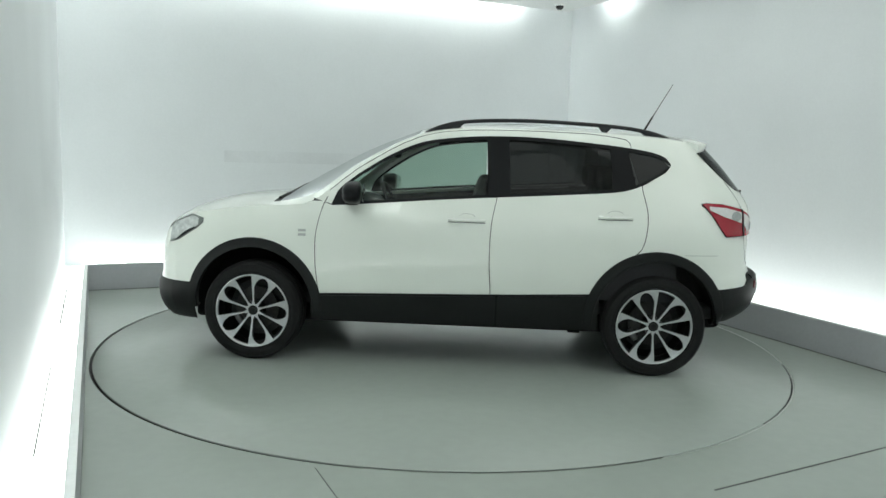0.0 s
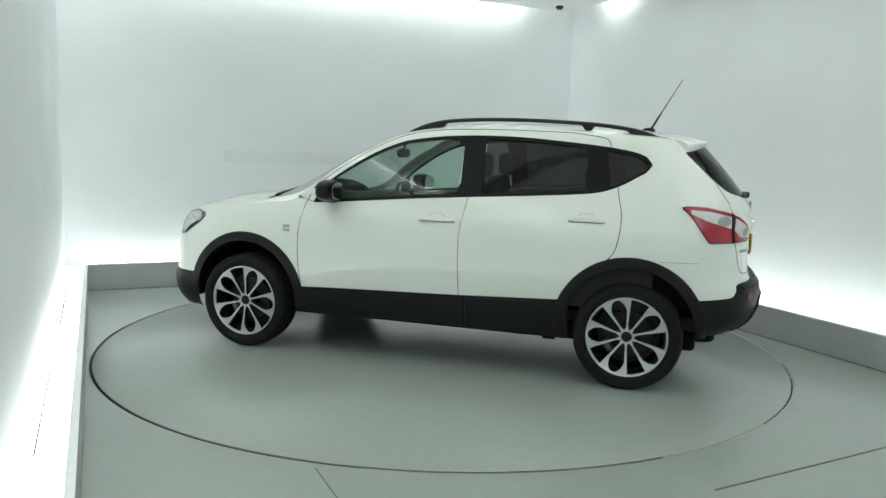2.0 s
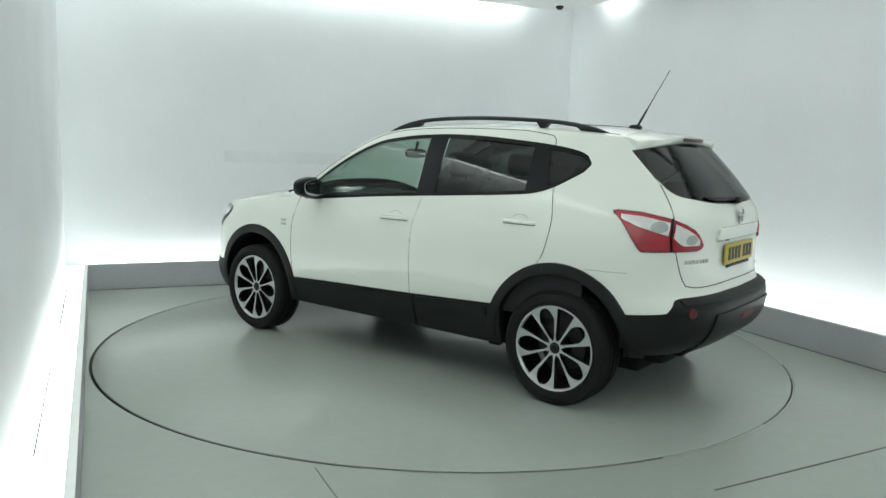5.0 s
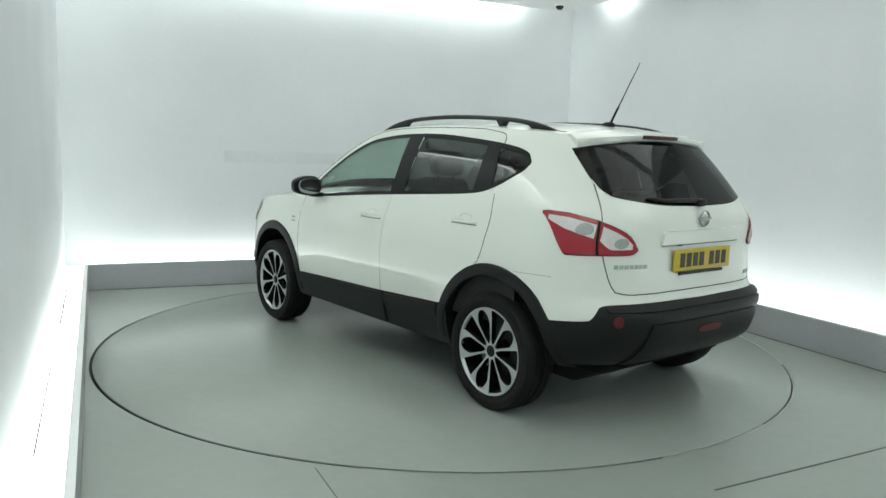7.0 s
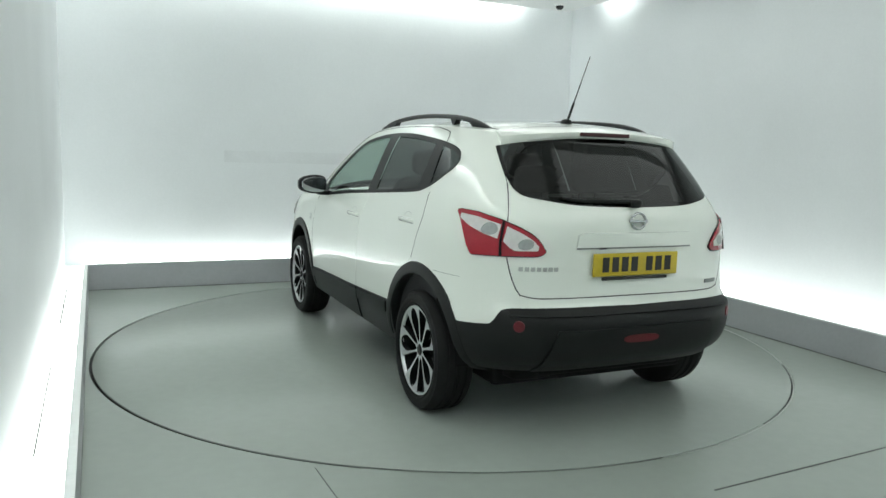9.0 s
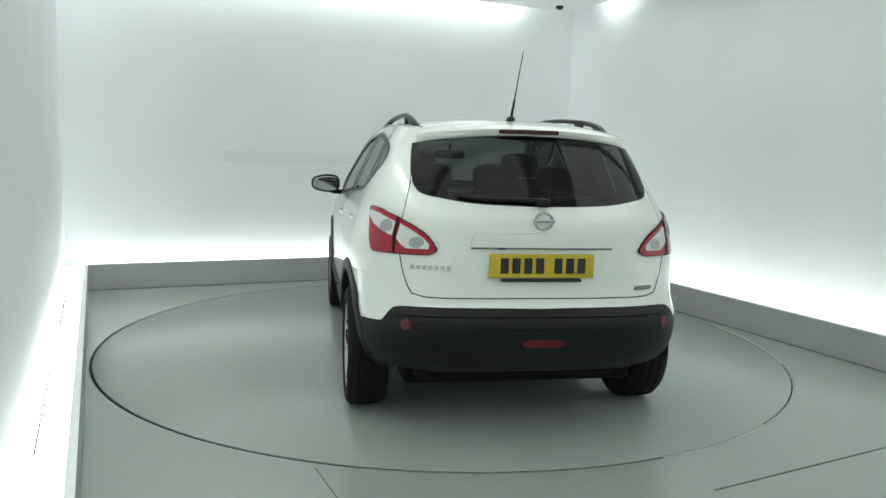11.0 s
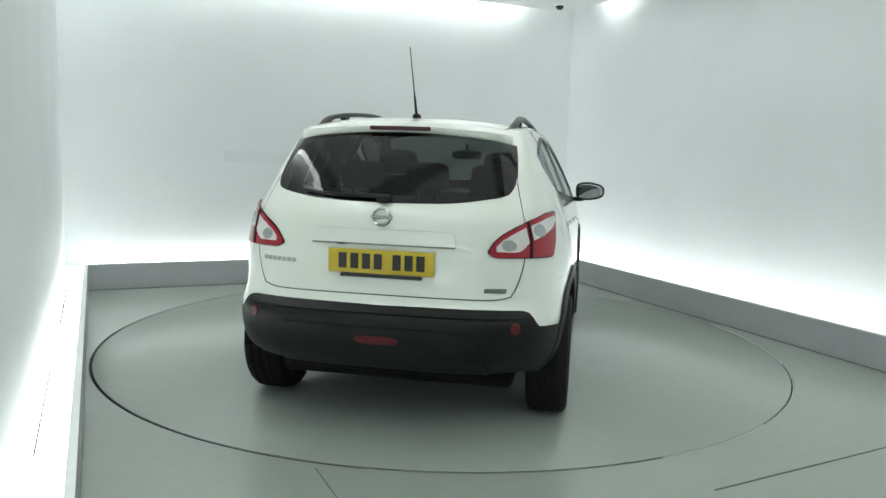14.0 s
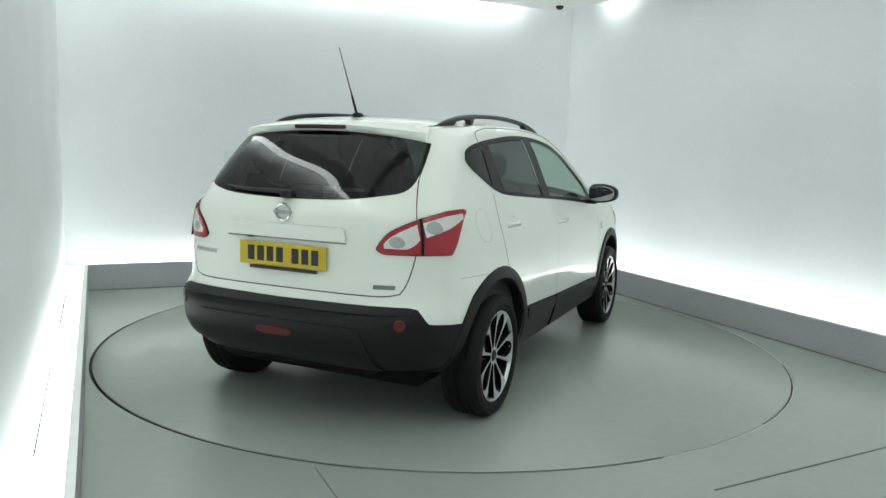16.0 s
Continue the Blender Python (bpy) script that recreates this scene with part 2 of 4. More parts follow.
# turntable disc
disc = new("turntable")
tagged(disc, "round grey-green resin turntable set flush in the floor", "turntable", kind="thing")
part("deck", mesh_of("deck", *lathe([(0, -0.04), (2.4325, -0.04), (2.4325, 0.0), (2.4305, 0.001), (0, 0.001)], (0, 0, 0), 160, "z"), DISC, True, 30), disc)
part("rim", mesh_of("rim", *lathe([(2.4326, -0.05), (2.4326, -0.006), (2.4332, -0.006), (2.4332, -0.05)], (0, 0, 0), 160, "z"), DARK_GAP, True, 30), disc, "dark metal edge of the turntable")


def joint_arc(a0, a1, low, high, mat, label, r0=2.4335, r1=2.4515):
    """A stretch of the fixed joint round the turntable, between two angles."""
    n = max(6, int((a1 - a0) / 2))
    v = [(r * math.cos(radians(a0 + (a1 - a0) * i / n)), r * math.sin(radians(a0 + (a1 - a0) * i / n)), z) for i in range(n + 1) for r, z in ((r0, low), (r0, high), (r1, high), (r1, low))]
    tagged(new("turntable_joint", mesh_of("turntable_joint", v, grid_faces(n, 3), mat, False)), label, "floor joint", kind="structure")


# pale stretches sit almost flush, in nearly the floor's colour
OPEN = "open dark joint round the turntable"
SHALLOW = "shallow dark joint round the turntable"
PALE_STRETCH = "pale stretch of the turntable joint"
joint_arc(17, 130, -0.04, -0.012, DARK_GAP, OPEN, 2.4335, 2.4465)
joint_arc(17, 130, -0.04, -0.0008, PALE_JOINT, PALE_STRETCH, 2.4465, 2.4515)
joint_arc(130, 262, -0.04, -0.022, DARK_GAP, OPEN)
joint_arc(262, 296, -0.04, -0.006, DARK_GAP, SHALLOW, 2.4335, 2.4485)
joint_arc(262, 296, -0.04, -0.0008, PALE_JOINT, PALE_STRETCH, 2.4485, 2.4515)
joint_arc(-44, -36, -0.04, -0.0015, SEAM_SHADE, SHALLOW, 2.4335, 2.4425)
joint_arc(-36, -11, -0.04, -0.004, DARK_GAP, SHALLOW, 2.4335, 2.4425)
joint_arc(-44, -11, -0.04, -0.0008, PALE_JOINT, PALE_STRETCH, 2.4425, 2.4515)
joint_arc(-64, -44, -0.04, -0.0008, PALE_JOINT, PALE_STRETCH)
joint_arc(-11, 17, -0.04, -0.0008, PALE_JOINT, PALE_STRETCH)


def floor_seam(p, q, w):
    d = (Vector(q) - Vector(p)).to_2d()
    n = Vector((-d.y, d.x)).normalized() * w / 2
    v = [(p[0] + n.x, p[1] + n.y, 0.002), (p[0] - n.x, p[1] - n.y, 0.002), (q[0] - n.x, q[1] - n.y, 0.002), (q[0] + n.x, q[1] + n.y, 0.002)]
    v += [(x, y, -0.01) for x, y, z in v]
    f = [(0, 1, 2, 3), (0, 4, 5, 1), (1, 5, 6, 2), (2, 6, 7, 3), (3, 7, 4, 0)]
    tagged(new("floor_joint", mesh_of("floor_joint", v, f, SEAM_SHADE, False)), "thin dark joint in the resin floor", "floor joint", kind="structure")


floor_seam((-0.548, -2.44), (-0.02, -3.52), 0.004)
floor_seam((1.196, -2.539), (2.85, -1.662), 0.009)

# dark strips that paint the shadow line along the plinth's foot
room_piece("plinth_foot_shadow", [box(UR - 0.010, UR - 0.0005, VF, VB - 0.012, 0.0005, 0.005), box(UL + 0.0005, UR - 0.012, VB - 0.008, VB - 0.0005, 0.0005, 0.004)], SEAM_SHADE, "thin dark strip painting the shadow along the plinth foot", "floor joint")

# ceiling camera dome near the far corner
dome = new("ceiling_camera")
dome.matrix_world = ROOM @ Matrix.Translation((2.42, 2.35, CH))
tagged(dome, "small dark dome camera fixed to the ceiling", "camera")
part("base", mesh_of("base", *lathe([(0, 0), (0.06, 0), (0.06, -0.02), (0, -0.02)], (0, 0, 0), 24, "z"), CEILING), dome)
part("dome", mesh_of("dome", *lathe([(0.045, -0.02), (0.042, -0.04), (0.028, -0.056), (0, -0.062)], (0, 0, 0), 24, "z"), DOME), dome)


# ---- the car: x forward from mid wheelbase, y to its left, z up ----
def lerp_table(table, v):
    if v <= table[0][0]:
        return table[0][1]
    for (a, p), (b, q) in zip(table, table[1:]):
        if v <= b:
            s = (v - a) / (b - a)
            return p + (q - p) * s
    return table[-1][1]


def smooth_table(table, v):
    """Cubic (Catmull-Rom) reading of a table of (place, value)."""
    n = len(table)
    if v <= table[0][0]:
        return table[0][1]
    if v >= table[-1][0]:
        return table[-1][1]
    for i in range(n - 1):
        (a, p), (b, q) = table[i], table[i + 1]
        if v <= b:
            h = b - a
            m0 = (q - p) / h if i == 0 else (q - table[i - 1][1]) / (b - table[i - 1][0])
            m1 = (q - p) / h if i == n - 2 else (table[i + 2][1] - p) / (table[i + 2][0] - a)
            s = (v - a) / h
            return ((2 * s ** 3 - 3 * s ** 2 + 1) * p + (s ** 3 - 2 * s ** 2 + s) * h * m0
                    + (-2 * s ** 3 + 3 * s ** 2) * q + (s ** 3 - s ** 2) * h * m1)


# the car's skin: half-width, rear and front end at each height
HALF = [(0.20, 0.80), (0.32, 0.855), (0.45, 0.888), (0.58, 0.895), (0.72, 0.893), (0.86, 0.885), (0.96, 0.868),
        (1.04, 0.842), (1.12, 0.815), (1.22, 0.773), (1.32, 0.729), (1.42, 0.683), (1.49, 0.645), (1.54, 0.610), (1.60, 0.54)]
REAR = [(0.20, 1.72), (0.32, 1.88), (0.40, 2.02), (0.48, 2.075), (0.58, 2.095), (0.64, 2.085), (0.68, 2.035), (0.76, 2.015), (0.86, 2.015),
        (0.96, 2.015), (1.04, 2.02), (1.10, 2.015), (1.16, 1.985), (1.24, 1.925), (1.34, 1.845), (1.44, 1.755), (1.50, 1.695), (1.56, 1.63), (1.60, 1.58)]
FRONT = [(0.20, 2.01), (0.27, 2.085), (0.35, 2.115), (0.46, 2.115), (0.52, 2.09), (0.65, 2.08), (0.80, 2.05), (0.90, 2.00), (1.00, 1.94), (1.2, 1.9), (1.6, 1.9)]
XM = -0.9


def rear_n(z):
    return 4.0


def side_y(x, z):
    b = smooth_table(HALF, z)
    if x < XM:
        a = smooth_table(REAR, z) + XM
        q = min(1.0, (XM - x) / a)
        return b * max(0.0, 1 - q ** rear_n(z)) ** (1 / rear_n(z))
    a = smooth_table(FRONT, z) - XM
    q = min(1.0, (x - XM) / a)
    return b * max(0.0, 1 - q ** 14) ** 0.25


def side_at(x, z):
    return (x, side_y(x, z), z)


def rear_at(al, z):
    """al in degrees: 0 the rear's middle, 90 the flank at XM."""
    c, s, n = math.cos(math.radians(al)), math.sin(math.radians(al)), rear_n(z)
    r = 1 / (abs(c) ** n + abs(s) ** n) ** (1 / n)
    return (XM - (smooth_table(REAR, z) + XM) * r * c, smooth_table(HALF, z) * r * s, z)


def al_of(x, z):
    return math.degrees(math.atan2(side_y(x, z) / smooth_table(HALF, z), (XM - x) / (smooth_table(REAR, z) + XM)))


HUBS = ((1.315, 0.345), (-1.315, 0.345))
ARCH_R, ARCH_Z = 0.457, 0.357
WIN_TOP = [(-1.396, 1.37), (-1.383, 1.397), (-1.33, 1.427), (-1.24, 1.45), (-1.07, 1.474), (-0.85, 1.495), (-0.6, 1.514), (-0.35, 1.521),
           (-0.1, 1.513), (0.06, 1.497), (0.225, 1.468), (0.407, 1.393), (0.586, 1.285), (0.69, 1.208), (0.77, 1.13), (0.80, 1.05)]
WIN_BOT = [(-1.396, 1.362), (-1.375, 1.33), (-1.31, 1.289), (-1.22, 1.237), (-1.11, 1.197), (-1.0, 1.18), (-0.7, 1.157), (-0.24, 1.126),
           (0.1, 1.102), (0.39, 1.077), (0.68, 1.053), (0.80, 1.045)]
ROOF_EDGE = [(-1.75, 1.475), (-1.6, 1.508), (-1.4, 1.535), (-1.1, 1.556), (-0.8, 1.57), (-0.4, 1.577), (-0.1, 1.572), (0.1, 1.553), (0.25, 1.517), (0.41, 1.443),
             (0.59, 1.333), (0.70, 1.257), (0.80, 1.168), (0.9, 1.085), (1.0, 1.045), (1.3, 1.025), (1.6, 0.985), (1.75, 0.955), (1.9, 0.90), (2.0, 0.83)]
ROOF_MID = [(-1.73, 1.525), (-1.6, 1.555), (-1.345, 1.592), (-0.9, 1.612), (-0.4, 1.620), (0.0, 1.612), (0.2, 1.585), (0.4, 1.515), (0.6, 1.435), (0.8, 1.335),
            (1.0, 1.22), (1.15, 1.125), (1.22, 1.098), (1.3, 1.09), (1.6, 1.058), (1.85, 0.992), (2.0, 0.905), (2.09, 0.84)]
SILL_TOP = [(-0.95, 0.532), (-0.26, 0.502), (0.365, 0.483), (0.95, 0.464)]
FRONT_GAP = [(0.45, 0.866), (0.55, 0.885), (0.65, 0.896), (0.835, 0.899), (1.018, 0.864), (1.1, 0.83), (1.2, 0.767)]
MID_GAP = [(0.49, -0.253), (0.73, -0.238), (0.948, -0.244), (1.14, -0.277)]
REAR_GAP = [(0.52, -0.893), (0.60, -0.93), (0.65, -0.965), (0.70, -1.013), (0.75, -1.09), (0.79, -1.165), (0.828, -1.205), (0.911, -1.231), (1.053, -1.241), (1.2, -1.209)]
GATE_GAP = [(0.70, 34.0), (0.735, 36.2), (0.79, 38.0), (0.91, 40.3), (1.05, 42.2), (1.15, 42.6), (1.24, 42.9), (1.275, 43.2), (1.34, 44.7), (1.45, 47.2), (1.52, 48.4)]
RW_TOP = [(0, 1.503), (17.4, 1.497), (36.8, 1.473), (47.0, 1.450)]
RW_BOT = [(0, 1.162), (22, 1.172), (33.3, 1.195), (39.0, 1.214), (41.4, 1.244), (42.8, 1.275), (44.5, 1.34), (47.0, 1.447)]
BUMPER_TOP = [(0, 0.675), (18, 0.679), (38, 0.676), (41.5, 0.664), (43.0, 0.643), (44.6, 0.606), (46, 0.598), (56, 0.58), (70, 0.58)]


def tab(table):
    return lambda v: smooth_table(table, v)


def lin(table):
    return lambda v: lerp_table(table, v)


def const(c):
    return lambda v: c


def patch(fn, u0, u1, v0, v1, nu, nv, off=0.0, depth=0.0, scoop=None):
    """A piece of skin: u between the edges u0(z), u1(z), height between v0(u), v1(u); pushed out by off, with a rim of that depth turned inwards."""
    verts = []
    pts = []
    for i in range(nu + 1):
        s = i / nu
        for j in range(nv + 1):
            t = j / nv
            z = 0.8 if fn is not rear_at else 0.9
            u = u0(z) + (u1(z) - u0(z)) * s
            for _ in range(6):
                z = v0(u) + (v1(u) - v0(u)) * t
                u = u0(z) + (u1(z) - u0(z)) * s
            pts.append((u, z))
    for u, z in pts:
        p = Vector(fn(u, z))
        du = 0.3 if fn is rear_at else 0.004
        n = (Vector(fn(u + du, z)) - Vector(fn(u - du, z))).cross(Vector(fn(u, z + 0.004)) - Vector(fn(u, z - 0.004)))
        n = n.normalized() if n.length > 1e-9 else Vector((0, 1, 0))
        if n.dot(Vector((0.3 * (p.x + 0.5), p.y, 0))) < 0:
            n = -n
        o = off + (scoop(p.x, z) if scoop else 0.0)
        verts.append((p + n * o, n))
    out = [tuple(p) for p, n in verts]
    faces = grid_faces(nu, nv)
    q = faces[len(faces) // 2]
    flip = (Vector(out[q[1]]) - Vector(out[q[0]])).cross(Vector(out[q[3]]) - Vector(out[q[0]])).dot(verts[q[0]][1]) < 0
    if flip:
        faces = [tuple(reversed(k)) for k in faces]
    if depth:
        rim = [i * (nv + 1) for i in range(nu + 1)] + [nu * (nv + 1) + j for j in range(1, nv + 1)]
        rim += [i * (nv + 1) + nv for i in range(nu - 1, -1, -1)] + [j for j in range(nv - 1, 0, -1)]
        k = len(out)
        out += [tuple(verts[i][0] - verts[i][1] * depth) for i in rim]
        m = len(rim)
        walls = [(rim[i], rim[(i + 1) % m], k + (i + 1) % m, k + i) for i in range(m)]
        faces += [tuple(reversed(w)) for w in walls] if not flip else walls
    return out, faces


def arch_z(x, cx, r=ARCH_R):
    return ARCH_Z + math.sqrt(max(0.0, r * r - (x - cx) ** 2))


def top_at(x, y01):
    """Roof, windscreen and bonnet: y01 from -1 to 1 across."""
    ze, zc = smooth_table(ROOF_EDGE, x), smooth_table(ROOF_MID, x)
    xe = x if x > -1.5 else -1.5 + (x + 1.5) * (1 - 0.45 * abs(y01) ** 3)
    ye = side_y(max(x, -1.57), ze)
    return (xe, ye * y01, ze + (zc - ze) * (1 - abs(y01) ** 2.6))


def top_patch(x0, x1, f0, f1, nx, ny, off=0.0):
    verts = []
    for i in range(nx + 1):
        x = x0 + (x1 - x0) * i / nx
        for j in range(ny + 1):
            w = f0 + (f1 - f0) * j / ny
            p = top_at(x, w)
            verts.append((p[0], p[1], p[2] + off))
    return verts, [tuple(reversed(q)) for q in grid_faces(nx, ny)]


def front_at(al, z):
    """al from -46 to 46 across the nose, 0 its middle."""
    f = 0.9 * al / 46
    x = XM + (smooth_table(FRONT, z) - XM) * (1 - abs(f) ** 4) ** (1 / 14)
    return (x, smooth_table(HALF, z) * f, z)


def ribbon(fn, pts, width, off=0.0016):
    """A narrow strip along (u, z) points of the skin."""
    verts, faces = [], []
    P3 = [Vector(fn(u, z)) for u, z in pts]
    for i, p in enumerate(P3):
        d = (P3[min(i + 1, len(P3) - 1)] - P3[max(i - 1, 0)]).normalized()
        u, z = pts[i]
        du = 0.3 if fn is rear_at else 0.004
        n = (Vector(fn(u + du, z)) - Vector(fn(u - du, z))).cross(Vector(fn(u, z + 0.004)) - Vector(fn(u, z - 0.004))).normalized()
        if n.dot(Vector((0.3 * (p.x + 0.5), p.y, 0))) < 0:
            n = -n
        s = d.cross(n).normalized() * width / 2
        verts += [tuple(p + s + n * off), tuple(p - s + n * off), tuple(p - s - n * 0.004), tuple(p + s - n * 0.004)]
    for i in range(len(P3) - 1):
        a, b = 4 * i, 4 * i + 4
        faces += [(a, b, b + 1, a + 1), (a + 1, b + 1, b + 2, a + 2), (a + 3, b + 3, b, a)]
    return verts, faces


def door_scoop(x, z):
    """The shallow hollow along the foot of the doors, and the soft shoulder over it."""
    s = max(0.0, min(1.0, (0.69 - z) / 0.12))
    k = s * s * (3 - 2 * s) * -0.003
    return k * max(0.0, min(1.0, (0.82 - x) / 0.2)) * max(0.0, min(1.0, (x + 0.86) / 0.2))


car = new("car")
tagged(car, "white five-door crossover car with black cladding on the turntable", "car")

GAP = 0.0022


def both(name, piece, mat, label="", sharp=40, parents=None):
    a = part(name, mesh_of(name, *piece, mat, True, sharp), parents[0] if parents else car, label)
    b = part(name, mesh_of(name, *mirrored(piece), mat, True, sharp), parents[1] if parents else car, label)
    return a, b


# flanks
fender_lo = lambda x: max(arch_z(x, 1.315), 0.464) if abs(x - 1.315) < ARCH_R else (0.464 if x < 1.3 else 0.50)
fender = join(patch(side_at, lambda z: smooth_table(FRONT_GAP, min(z, 1.06)) + GAP, const(1.315 + ARCH_R * 0.93), fender_lo, lambda x: smooth_table(ROOF_EDGE, max(x, 0.93)), 40, 14, depth=0.02),)
both("front_wing", fender, PAINT)
fd = both("front_door", patch(side_at, lambda z: smooth_table(FRONT_GAP, z) - GAP, lambda z: smooth_table(MID_GAP, z) + GAP, tab(SILL_TOP),
                              lambda x: smooth_table(WIN_BOT, x) if x < 0.80 else 1.045 + (x - 0.80) * 0.3, 26, 26, depth=0.02, scoop=door_scoop), PAINT)
rd = both("rear_door", patch(side_at, lambda z: smooth_table(MID_GAP, z) - GAP, lambda z: smooth_table(REAR_GAP, z) + GAP, tab(SILL_TOP), tab(WIN_BOT), 26, 26, depth=0.02, scoop=door_scoop), PAINT)


def quarter_lo(al):
    z = 0.75
    for _ in range(5):
        x = rear_at(al, z)[0]
        d = abs(x + 1.315)
        z = max(arch_z(x, -1.315), 0.58) if d < 0.39 else smooth_table(BUMPER_TOP, al)
    return z


def x_of(al, z=1.2):
    return rear_at(al, z)[0]


def win_bot_al(al):
    z = 1.25
    for _ in range(5):
        z = smooth_table(WIN_BOT, max(-1.396, rear_at(al, z)[0]))
    return z


def roof_edge_al(al):
    z = 1.5
    for _ in range(4):
        z = smooth_table(ROOF_EDGE, rear_at(al, z)[0])
    return z


split = lambda z: al_of(-1.392, z)
quarter = join(
    patch(rear_at, lambda z: al_of(smooth_table(REAR_GAP, max(z, 0.80)) - GAP, z), split, quarter_lo, win_bot_al, 14, 18),
    patch(rear_at, split, lambda z: smooth_table(GATE_GAP, z) + 0.12, quarter_lo, roof_edge_al, 22, 26))
qp = both("rear_quarter_panel", quarter, PAINT)
# skin above the side windows, up to the roof
frame_strip = patch(side_at, const(0.92), const(-1.396), lambda x: smooth_table(WIN_TOP, min(x, 0.80)) + (max(0, x - 0.8) * 0.3), lambda x: smooth_table(ROOF_EDGE, x), 60, 4)
# roof, bonnet
roof = top_patch(-1.70, 0.26, -1, 1, 44, 24)
part("roof", mesh_of("roof", *roof, PAINT, True, 45), car)
both("roof_side_frame", frame_strip, PAINT)
part("bonnet", mesh_of("bonnet", *top_patch(1.21, 2.0, -1, 1, 24, 20), PAINT, True, 45), car)
pillar = top_patch(0.26, 1.22, 0.90, 1, 20, 3)
both("windscreen_pillar", pillar, PAINT)
screen = part("windscreen", mesh_of("windscreen", *top_patch(0.262, 1.16, -0.90, 0.90, 20, 16), GLASS, True, 60), car, "clear green-tinted windscreen")
part("cowl", mesh_of("cowl", *top_patch(1.07, 1.225, -0.95, 0.95, 8, 14, -0.005), PLASTIC), car)
for y0, y1 in ((0.78, 0.10), (0.02, -0.66)):
    a = [Vector(top_at(x, w)) + Vector((0.0, 0.0, -0.002)) for x, w in ((1.19, y0), (1.15, y0 - 0.15), (1.11, y1 + 0.2), (1.10, y1))]
    part("windscreen_wiper", mesh_of("windscreen_wiper", *tube(a, [0.014, 0.012, 0.010, 0.007], 8), PLASTIC), car, "black windscreen wiper arm")
# front end
nose_hi = lambda al: 0.83 + 0.02 * math.cos(radians(al))
part("front_bumper", mesh_of("front_bumper", *join(patch(front_at, const(-46), const(46), const(0.5), nose_hi, 40, 8)), PAINT, True, 40), car)
part("front_lower_bumper", mesh_of("front_lower_bumper", *patch(front_at, const(-46), const(46), const(0.24), const(0.499), 40, 6, off=0.004), PLASTIC, True, 40), car)
both("front_bumper_corner", join(patch(side_at, const(1.315 + ARCH_R * 0.9), lambda z: front_at(46, z)[0] + 0.004, lambda x: 0.5, lambda x: smooth_table(ROOF_EDGE, x), 10, 10)), PAINT)
both("front_cladding_corner", patch(side_at, const(1.315 + ARCH_R * 0.9), lambda z: front_at(46, z)[0] + 0.004, const(0.24), const(0.50), 10, 6, off=0.003), PLASTIC)
part("grille", mesh_of("grille", *patch(front_at, const(-22), const(22), const(0.56), const(0.74), 14, 4, off=0.006), GLOSS_BLACK), car, "black radiator grille")
hl_lo = [(1.66, 0.90), (1.70, 0.862), (1.84, 0.775), (1.93, 0.75)]
hl_hi = [(1.66, 0.93), (1.74, 0.950), (1.856, 0.905), (1.93, 0.855)]
head = both("headlamp", patch(side_at, const(1.66), const(1.915), lin(hl_lo), lin(hl_hi), 12, 6, off=0.006, depth=0.012), BADGE, "clear swept-back headlamp")
both("lens", patch(side_at, const(1.69), const(1.91), lambda x: lerp_table(hl_lo, x) + 0.012, lambda x: lerp_table(hl_hi, x) - 0.012, 12, 5, off=0.009), HEAD_LENS, parents=head)
both("bezel", patch(side_at, const(1.70), const(1.86), lambda x: lerp_table(hl_lo, x) + 0.006, lambda x: lerp_table(hl_lo, x) + 0.006 + 0.018 * max(0.0, math.sin(math.pi * (x - 1.70) / 0.16)) ** 0.7, 12, 3, off=0.0105), GLOSS_BLACK, "dark wedge along the lamp foot", parents=head)

# cladding
both("sill", join(patch(side_at, const(0.93), const(-0.95), const(0.285), tab(SILL_TOP), 40, 8, off=0.006, depth=0.05)), PLASTIC, "black plastic sill cladding")
both("sill_joint", ribbon(side_at, [(-0.292, z / 100) for z in range(30, 51, 2)], 0.012, 0.0165), GLOSS_BLACK)
both("sill_step", patch(side_at, const(0.86), const(-0.86), lambda x: smooth_table(SILL_TOP, x) - 0.075, lambda x: smooth_table(SILL_TOP, x) - 0.012, 40, 3, off=0.014, depth=0.012), PLASTIC)


def arch_trim(cx, a0, a1, r0, r1, n=40, off=0.010):
    fn = lambda a, r: side_at(cx + r * math.cos(radians(a)), ARCH_Z + r * math.sin(radians(a)))
    verts, faces = [], []
    for i in range(n + 1):
        a = a0 + (a1 - a0) * i / n
        prof = [(r1, 0.0), (r1 - 0.004, off), ((r0 + r1) / 2, off + 0.004), (r0 + 0.004, off), (r0, off - 0.006), (r0 + 0.006, -0.05), (r0 + 0.02, -0.10)]
        for r, o in prof:
            p = fn(a, r)
            verts.append((p[0], p[1] + o, p[2]))
    return verts, grid_faces(n, 6)


